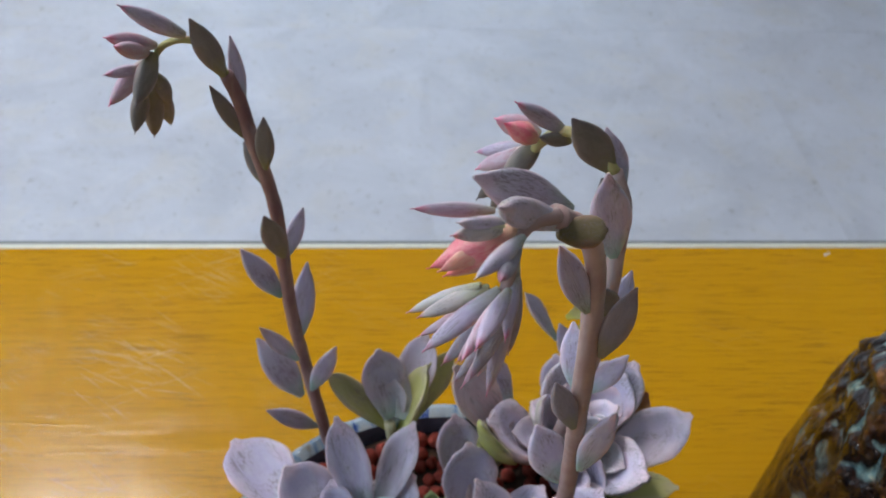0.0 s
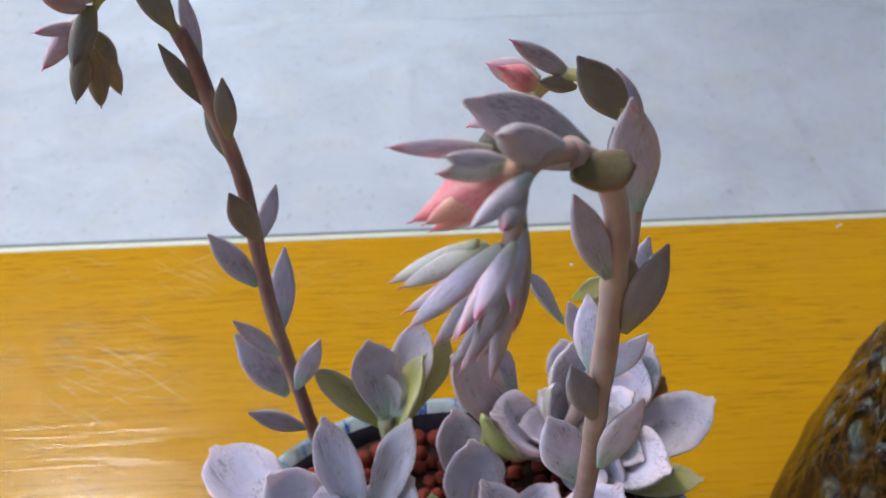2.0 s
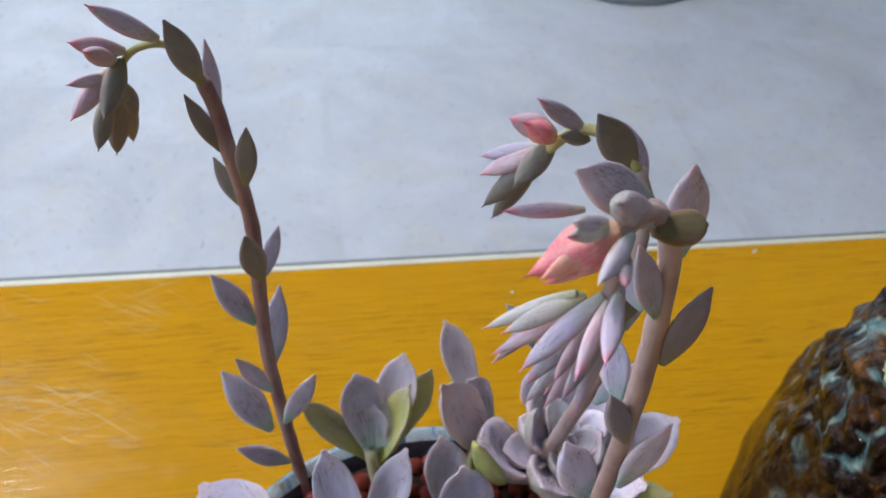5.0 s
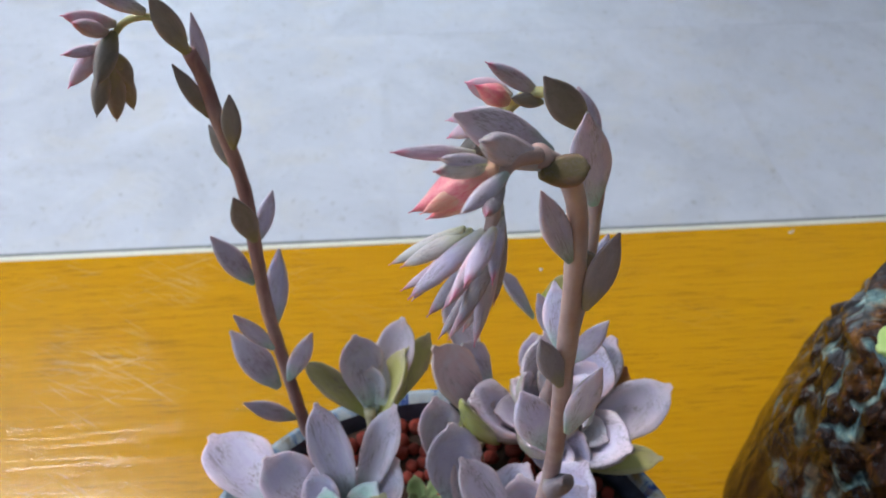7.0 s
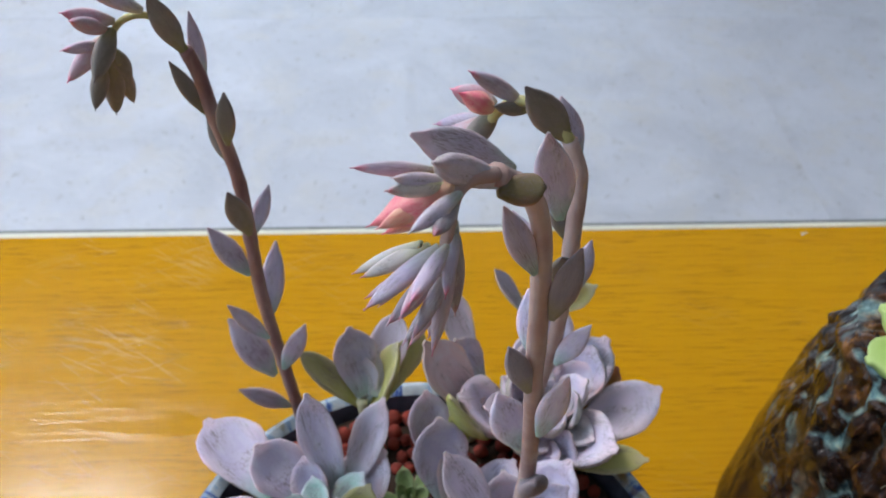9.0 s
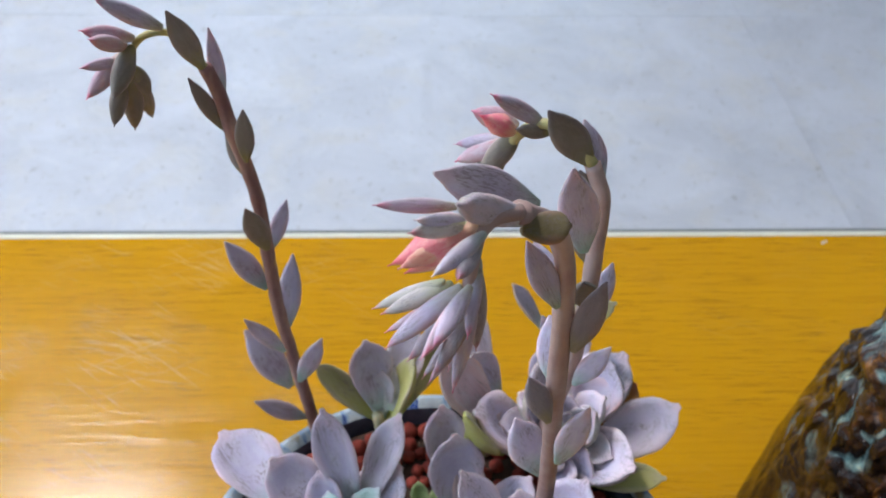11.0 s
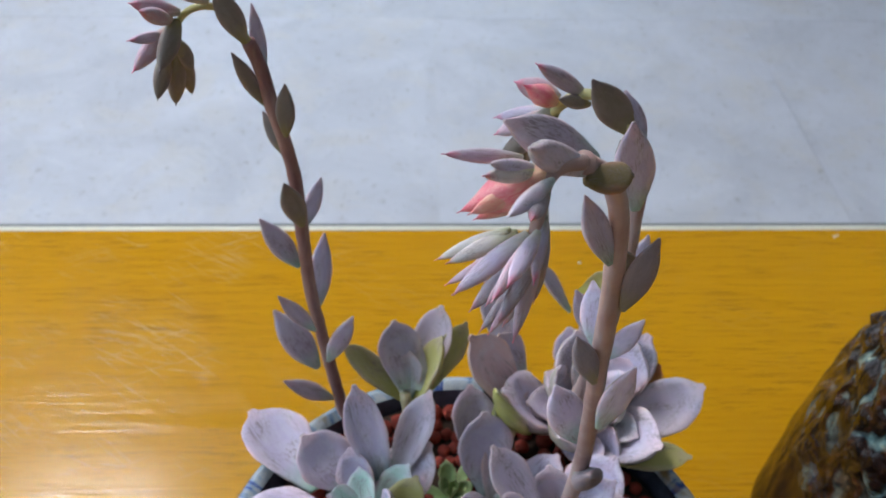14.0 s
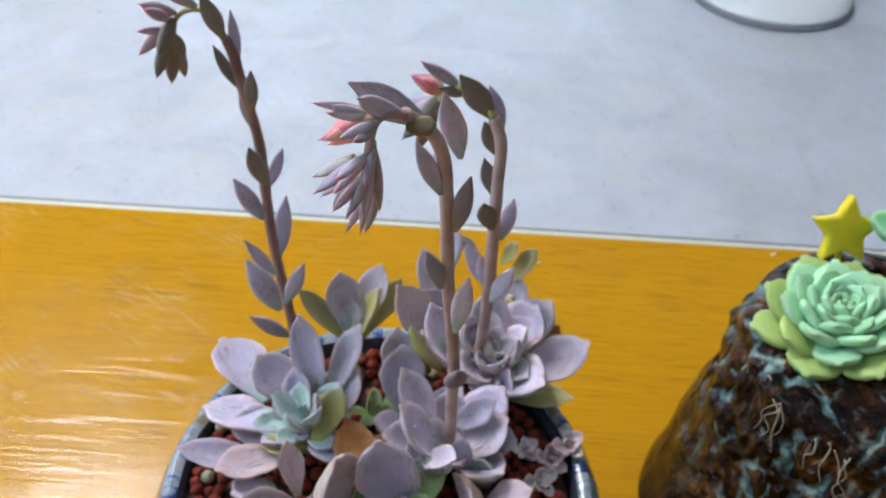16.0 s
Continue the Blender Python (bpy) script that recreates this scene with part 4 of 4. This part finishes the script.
leaf(NR, (0.0309, -0.0032, 0.1060), (0.0473, 0.0017, 0.1160), 0.0140, 0, BROWN)
leaf(NR, (0.0135, -0.0004, 0.1060), (0.0151, 0.0095, 0.1180), 0.0107, 0, GREEN)
leaf(NR, (0.0254, 0.0106, 0.1080), (0.0249, 0.0154, 0.1240), 0.0077, 0, MAUVE)
leaf(R, (0.0165, 0.0660, 0.1060), (-0.0025, 0.0690, 0.1372), 0.0158, 0, BROWN)
leaf(R, (0.0165, 0.0860, 0.1020), (0.0046, 0.1035, 0.1240), 0.0112, 0, PALE)
leaf(R, (0.0170, 0.0560, 0.1080), (0.0032, 0.0440, 0.1380), 0.0120, 25, YELLOW)
leaf(R, (0.0426, 0.0548, 0.1040), (0.0701, 0.0663, 0.1153), 0.0163, 0, PALE)
leaf(R, (0.0423, 0.0691, 0.1060), (0.0519, 0.0763, 0.1240), 0.0206, 0, MAUVE)
leaf(R, (0.0393, 0.0565, 0.1100), (0.0453, 0.0556, 0.1260), 0.0120, 0, LIGHT)
leaf(R, (0.0360, 0.0499, 0.1040), (0.0636, 0.0447, 0.1100), 0.0094, 20, YELLOW)
leaf(R, (0.0315, 0.0478, 0.1060), (0.0410, 0.0498, 0.1180), 0.0179, 20, MAUVE)
leaf(R, (0.0115, 0.0571, 0.1040), (0.0053, 0.0612, 0.1180), 0.0109, 15, YELLOW)
leaf(R, (0.0182, 0.0756, 0.1060), (0.0079, 0.0764, 0.1280), 0.0126, 0, MAUVE)
leaf(R, (0.0402, 0.0799, 0.1040), (0.0443, 0.1016, 0.1160), 0.0122, 0, MAUVE)
leaf(R, (0.0287, 0.0658, 0.1080), (0.0226, 0.0625, 0.1300), 0.0109, 0, MAUVE)
leaf(R, (0.0351, 0.0572, 0.1120), (0.0310, 0.0538, 0.1280), 0.0072, 0, LIGHT)
leaf(R, (0.0269, 0.0557, 0.1060), (0.0373, 0.0393, 0.1140), 0.0107, 10, MAUVE)
leaf(R, (0.0379, 0.0765, 0.1040), (0.0327, 0.0860, 0.1200), 0.0138, 0, MAUVE)
leaf(R, (0.0465, 0.0660, 0.1060), (0.0605, 0.0765, 0.1130), 0.0120, 0, ORANGE)
leaf(R, (0.0421, 0.1062, 0.1080), (0.0488, 0.0750, 0.1540), 0.0077, 15, YELLOW)
leaf(R, (0.0312, 0.0850, 0.1304), (0.0203, 0.0880, 0.1467), 0.0066, 20, MAUVE)
leaf(S, (-0.0205, 0.0690, 0.1060), (-0.0382, 0.0748, 0.1262), 0.0085, 15, OLIVEGREEN)
leaf(S, (-0.0205, 0.0677, 0.1140), (-0.0244, 0.0796, 0.1320), 0.0139, 0, MAUVE)
leaf(S, (-0.0172, 0.0673, 0.1140), (-0.0091, 0.0845, 0.1320), 0.0121, 0, PALE)
leaf(S, (-0.0148, 0.0665, 0.1120), (-0.0035, 0.0843, 0.1260), 0.0099, 30, YELLOW)
leaf(S, (-0.0185, 0.0655, 0.1080), (-0.0075, 0.0740, 0.1290), 0.0115, -35, YELLOW)
leaf(S, (-0.0195, 0.0670, 0.1100), (-0.0190, 0.0740, 0.1240), 0.0085, 0, LIGHT)
leaf(S, (-0.0210, 0.0690, 0.1100), (-0.0262, 0.0800, 0.1250), 0.0075, 0, PINKISH)
leaf(S, (-0.0205, 0.0671, 0.1120), (-0.0119, 0.0811, 0.1220), 0.0109, 0, PALE)
leaf(NF, (-0.0015, -0.0080, 0.2612), (-0.0086, -0.0140, 0.2653), 0.0023, 10, CREAM)
leaf(LF, (-0.0698, 0.0755, 0.2358), (-0.0723, 0.0640, 0.2443), 0.0036, 10, BUD)
leaf(MF, (0.0111, 0.0500, 0.2325), (0.0042, 0.0480, 0.2377), 0.0040, 10, PINK)
leaf(R, (0.0377, 0.1013, 0.1220), (0.0422, 0.0800, 0.1536), 0.0058, 10, YELLOW)
leaf(N, (0.0200, 0.0112, 0.1590), (0.0215, 0.0015, 0.1655), 0.0072, 0, DUSK, "plump", thick=0.75)
leaf(R, (0.0201, 0.0624, 0.1040), (0.0149, 0.0611, 0.1180), 0.0132, 0, MAUVE)
leaf(NR, (0.0156, 0.0110, 0.1060), (0.0047, 0.0085, 0.1180), 0.0116, 0, MAUVE)
leaf(A, (-0.0375, 0.0049, 0.1040), (-0.0488, -0.0023, 0.1100), 0.0134, 0, MAUVE)
leaf(F, (0.0125, -0.0099, 0.1040), (0.0160, -0.0036, 0.1180), 0.0130, 0, GREEN)

# ---- red clay pellets on the soil ----
def pellet_mesh(seed):
    bm = bmesh.new()
    bmesh.ops.create_icosphere(bm, subdivisions=2, radius=1)
    for v in bm.verts:
        v.co *= 1 + 0.16 * noise.noise(v.co * 1.3 + Vector((seed * 7.1, 0, 0))) + 0.05 * noise.noise(v.co * 4 + Vector((seed, 0, 0)))
    return mesh_of("clay_pellet", bm, CLAY)


PELLETS = [pellet_mesh(i) for i in range(4)]
spots = random.Random(3)
placed = []
tries = 0
while len(placed) < 640 and tries < 16000:
    tries += 1
    a, r = spots.uniform(0, 2 * math.pi), 0.0640 * math.sqrt(spots.random())
    size = spots.uniform(0.0020, 0.0029)
    x, y = -0.003 + r * math.cos(a), 0.010 + r * math.sin(a)
    if any((x - q[0]) ** 2 + (y - q[1]) ** 2 < (0.86 * (size + q[2])) ** 2 for q in placed):
        continue
    placed.append((x, y, size))
rest = bmesh.new()
for k, (x, y, size) in enumerate(placed):
    base = 0.0950 - 0.0012 * (x * x + y * y) / 0.073 ** 2
    m = Matrix.Translation((x, y, base + size * 0.62 + spots.uniform(-0.0006, 0.0012))) @ Euler((spots.uniform(0, 6), spots.uniform(0, 6), 0)).to_matrix().to_4x4() @ Matrix.Scale(size, 4)
    if k >= 290:
        me = spots.choice(PELLETS).copy()
        me.transform(m)
        rest.from_mesh(me)
        bpy.data.meshes.remove(me)
        continue
    ob = new("clay_pellet", spots.choice(PELLETS))
    ob.matrix_world = m
    if spots.random() < 0.05:
        ob.material_slots[0].link = "OBJECT"
        ob.material_slots[0].material = GRIT
    tagged(ob, "round dull red baked clay pellet on the soil", "clay pellet", "clay pellets in the pot")
tagged(part("clay_pellets", rest, CLAY), "small dull red clay pellets strewn over the soil", "clay pellets", kind="stuff")


# ---- the brown pot with a jade-green rosette and a yellow star ----
BX, BY = 0.200, 0.0515


def gourd_bm():
    """A lumpy leaning pot: a smooth low body with a bulging lobe, and a knobbly neck."""
    heights = [0.0, 0.02, 0.04, 0.06, 0.08, 0.10, 0.12, 0.14, 0.16]
    radii = [0.0760, 0.0812, 0.0840, 0.0795, 0.0742, 0.0668, 0.0598, 0.0524, 0.0442]
    bm = bmesh.new()
    rings, n = [], 160
    prof = [(0.80, 0.0), (0.95, 0.001)] + [(1.0, 0.003 + 0.137 * k / 56) for k in range(57)] + [(0.96, 0.1418), (0.84, 0.1432), (0.68, 0.1442), (0.52, 0.1445), (0.46, 0.1442), (0.43, 0.1425), (0.42, 0.132)]
    for f, z in prof:
        r0 = float(np.interp(z, heights, radii)) * f
        lean = max(0.0, z - 0.05)
        ring = []
        for i in range(n):
            a = 2 * math.pi * i / n
            p = Vector((math.cos(a) * r0 * 22, math.sin(a) * r0 * 22, z * 22))
            r = r0
            if 0.003 <= z < 0.142 and f == 1.0:
                d = math.atan2(math.sin(a - 3.22), math.cos(a - 3.22))
                lobe = math.exp(-(d / 0.42) ** 2 - ((z - 0.040) / 0.034) ** 2)
                crease = math.exp(-((d - 0.62) / 0.13) ** 2 - ((z - 0.04) / 0.05) ** 2)
                r += 0.0130 * lobe - 0.0095 * crease + 0.0022 * noise.noise(p * 1.1)
                knob = min(1.0, max(0.0, (z - 0.055 + 0.02 * noise.noise(p * 0.8)) / 0.03))
                bent = p + 0.55 * Vector((noise.noise(p * 1.3), noise.noise(p * 1.3 + Vector((5, 0, 0))), noise.noise(p * 1.3 + Vector((0, 9, 0)))))
                cell = noise.voronoi(Vector((bent.x * 3.0, bent.y * 3.0, bent.z * 1.5)))[0]
                r += knob * 0.0062 * (0.5 - min(1.0, cell[0] * 1.3)) + (1 - knob) * 0.0012 * noise.noise(p * 3.0)
            ring.append(bm.verts.new((r * math.cos(a) - 0.3024 * lean, r * math.sin(a) - 0.0295 * lean + (0.030 * (1 - f) if z > 0.13 else 0), z)))
        rings.append(ring)
    for a, b in zip(rings, rings[1:]):
        for i in range(n):
            j = (i + 1) % n
            bm.faces.new((a[i], a[j], b[j], b[i]))
    bm.faces.new(rings[0][::-1])
    bm.faces.new(rings[-1])
    return bm


brown_pot = thing("plant_pot", (BX, BY, 0), "lumpy glossy brown drip-glazed pot with turquoise hollows", "plant pot")
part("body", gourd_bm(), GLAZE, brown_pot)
foot_bm = lathe([(0.002, 0.0), (0.0045, 0.001), (0.0050, 0.006), (0.0040, 0.014), (0.0022, 0.022), (0.0008, 0.026)], 16)
part("foot", foot_bm, FOAM, brown_pot, "pale unglazed foot", m=Matrix.Translation((-0.0800, -0.0080, 0.0)) @ Euler((0, radians(10), 0)).to_matrix().to_4x4())
TX, TY = BX - 0.3024 * 0.09, BY - 0.0295 * 0.09
fill = tagged(part("potting_grit", lathe([(0.018, 0.132), (0.0200, 0.1400), (0.012, 0.1415), (0.001, 0.142)], 48), SOIL), "dark potting grit inside the brown pot", "soil", kind="stuff")
fill.location = (TX - 0.001, TY + 0.0165, 0)


def rosette(owner, centre, axis, radius, rows, material, turn=137.5, spread=(78, 12), width=0.52, shape="leaf", outer=None):
    """Leaves set in a spiral round an axis: the outer ones lie flat, the inner ones stand up."""
    axis = Vector(axis).normalized()
    u = axis.orthogonal().normalized()
    v = axis.cross(u)
    for i in range(rows):
        f = i / (rows - 1)
        a = radians(turn) * i
        out = u * math.cos(a) + v * math.sin(a)
        tilt = radians(spread[0] * (1 - f) + spread[1] * f)
        length = radius * (1 - 0.58 * f)
        d = out * math.sin(tilt) + axis * math.cos(tilt)
        base = Vector(centre) + axis * (0.16 * radius * f) + out * radius * 0.04 * (1 - f)
        leaf(owner, base, base + d * length, length * width * (1 + 0.20 * (1 - f)), 0, outer if outer and f < 0.22 else material, shape, up=axis * 1.0 - out * 0.4, thick=0.40)


jade = thing("succulent_rosette", (0.157, 0.054, 0.138), "plump jade-green rosette succulent growing from the brown pot", "succulent")
J = (jade, "leaf")
rosette(J, (0.1500, 0.0535, 0.1455), (-0.12, -0.16, 1.0), 0.0265, 50, JADE, width=0.60, shape="plump", spread=(92, 4), outer=JADELOW)
stem(J, 0.0075, [(0.162, 0.052, 0.132), (0.149, 0.0545, 0.150)], STALKTAN)
fray = random.Random(12)
for k in range(9):
    a = radians((214 if k % 2 else 230) + fray.uniform(-7, 7))
    ux, uy = math.cos(a), math.sin(a)
    sway, zz = 0.0, fray.uniform(0.1390, 0.1420)
    line = []
    for j in range(5):
        sway += fray.uniform(-0.0028, 0.0028)
        rr = float(np.interp(zz, [0.10, 0.12, 0.14], [0.0680, 0.0610, 0.0535])) + fray.uniform(-0.0004, 0.0012)
        line.append((BX - 0.3024 * (zz - 0.05) + rr * ux + sway * uy, BY - 0.0295 * (zz - 0.05) + rr * uy - sway * ux, zz))
        zz -= fray.uniform(0.002, 0.0055)
    stem(J, fray.uniform(0.0003, 0.0008), line, ROOT, 0.35, "root")
jade_far = thing("succulent_rosette", (0.176, 0.060, 0.138), "smaller blue-green rosette succulent behind the yellow star", "succulent")
rosette((jade_far, "leaf"), (0.184, 0.084, 0.164), (-0.1, -0.3, 1.0), 0.022, 30, JADE, width=0.5)
stem((jade_far, "leaf"), 0.006, [(0.176, 0.060, 0.134), (0.182, 0.074, 0.150), (0.186, 0.084, 0.166)], STALKTAN)


def star_mesh():
    bm = bmesh.new()
    ring = []
    for i in range(10):
        a = math.pi / 2 + i * math.pi / 5
        r = 0.0175 if i % 2 == 0 else 0.0088
        ring.append(bm.verts.new((r * math.cos(a), 0, r * math.sin(a))))
    face = bm.faces.new(ring)
    ext = bmesh.ops.extrude_face_region(bm, geom=[face])
    for v in ext["geom"]:
        if isinstance(v, bmesh.types.BMVert):
            v.co.y += 0.007
    bmesh.ops.recalc_face_normals(bm, faces=bm.faces[:])
    bmesh.ops.bevel(bm, geom=bm.edges[:], offset=0.0018, segments=3, affect="EDGES", profile=0.5)
    return bm


star = thing("star_ornament", (0.161, 0.068, 0.138), "glossy yellow five-pointed star pick stuck in the brown pot", "ornament")
part("star", star_mesh(), STARYELLOW, star, m=Matrix.Translation((-0.0040, 0.014, 0.0275)) @ Euler((radians(-26), radians(2), radians(4))).to_matrix().to_4x4() @ Matrix.Scale(0.78, 4))
stem((star, "leaf"), 0.0024, [(0.156, 0.066, 0.134), (0.157, 0.076, 0.146), (0.157, 0.083, 0.156)], STARYELLOW, 1.0, "pick")


# ---- young inner leaves of the rosettes ----
rosette(A, (-0.0310, 0.0280, 0.1030), (-0.1, -0.2, 1.0), 0.027, 8, MAUVE, width=0.50, spread=(76, 50), outer=PALE)
rosette(A, (-0.0300, 0.0260, 0.1080), (-0.1, -0.3, 1.0), 0.018, 11, TEAL, width=0.48)
rosette(R, (0.0335, 0.0610, 0.1040), (0.05, -0.15, 1.0), 0.034, 10, PALE, width=0.54, spread=(62, 26), outer=MAUVE)
rosette(R, (0.0344, 0.0600, 0.1120), (0.1, -0.3, 1.0), 0.021, 9, LIGHT, width=0.50, outer=MAUVE)
rosette(NR, (0.0215, 0.0205, 0.1040), (0.0, -0.2, 1.0), 0.028, 9, PALE, width=0.54, spread=(68, 36), outer=MAUVE)
rosette(NR, (0.0110, 0.0300, 0.1020), (-0.1, -0.2, 1.0), 0.021, 8, TEAL, width=0.50, spread=(64, 24), outer=MAUVE)
rosette(F, (-0.0040, 0.0000, 0.0980), (0.0, -0.2, 1.0), 0.024, 9, GREEN, width=0.52, outer=BROWN)

# ---- small offsets ----
tuft = thing("succulent_offset", (-0.0065, 0.0405, 0.0900), "tiny green offset rosette between the red clay pellets", "succulent")
rosette((tuft, "leaf"), (-0.0065, 0.0405, 0.0960), (0.0, -0.2, 1.0), 0.013, 11, GREEN, width=0.46)
stem((tuft, "leaf"), 0.004, [(-0.0065, 0.0405, 0.0880), (-0.0065, 0.0405, 0.0975)], STALKTAN)
clump = thing("succulent_offset", (0.0565, 0.0250, 0.0880), "tiny pale pink and white offset rosettes by the pot rim", "succulent")
for dx, dy, dz, r, mt in ((0.0, 0.0, 0.006, 0.0080, PINKISH), (-0.004, -0.009, 0.005, 0.0072, LIGHT), (0.006, 0.004, 0.009, 0.0070, PINKISH), (-0.009, 0.004, 0.005, 0.0058, LIGHT)):
    q = Vector((0.0565 + dx, 0.0250 + dy, 0.0930 + dz))
    rosette((clump, "leaf"), q, (0.3, -0.4, 1.0), r, 12, mt, width=0.6)
    stem((clump, "leaf"), 0.0022, [(0.0565 + dx * 0.5, 0.025 + dy * 0.5, 0.0880), tuple(q)], STALKTAN)

# ---- crumbs on the table ----
def crumb(x, y, size, seed):
    bm = bmesh.new()
    bmesh.ops.create_icosphere(bm, subdivisions=2, radius=size)
    for v in bm.verts:
        v.co *= 1 + 0.35 * noise.noise(v.co / size * 1.2 + Vector((seed * 3.7, 0, 0)))
        v.co.z *= 0.6
    ob = part("crumb", bm, WHITE)
    ob.location = (x, y, size * 0.5)
    tagged(ob, "tiny white crumb lying on the varnished table", "crumb", "crumbs on the table")


crumb(0.2210, 0.2570, 0.0008, 1)
crumb(0.2232, 0.2584, 0.0006, 2)
crumb(0.0720, 0.2365, 0.0008, 3)
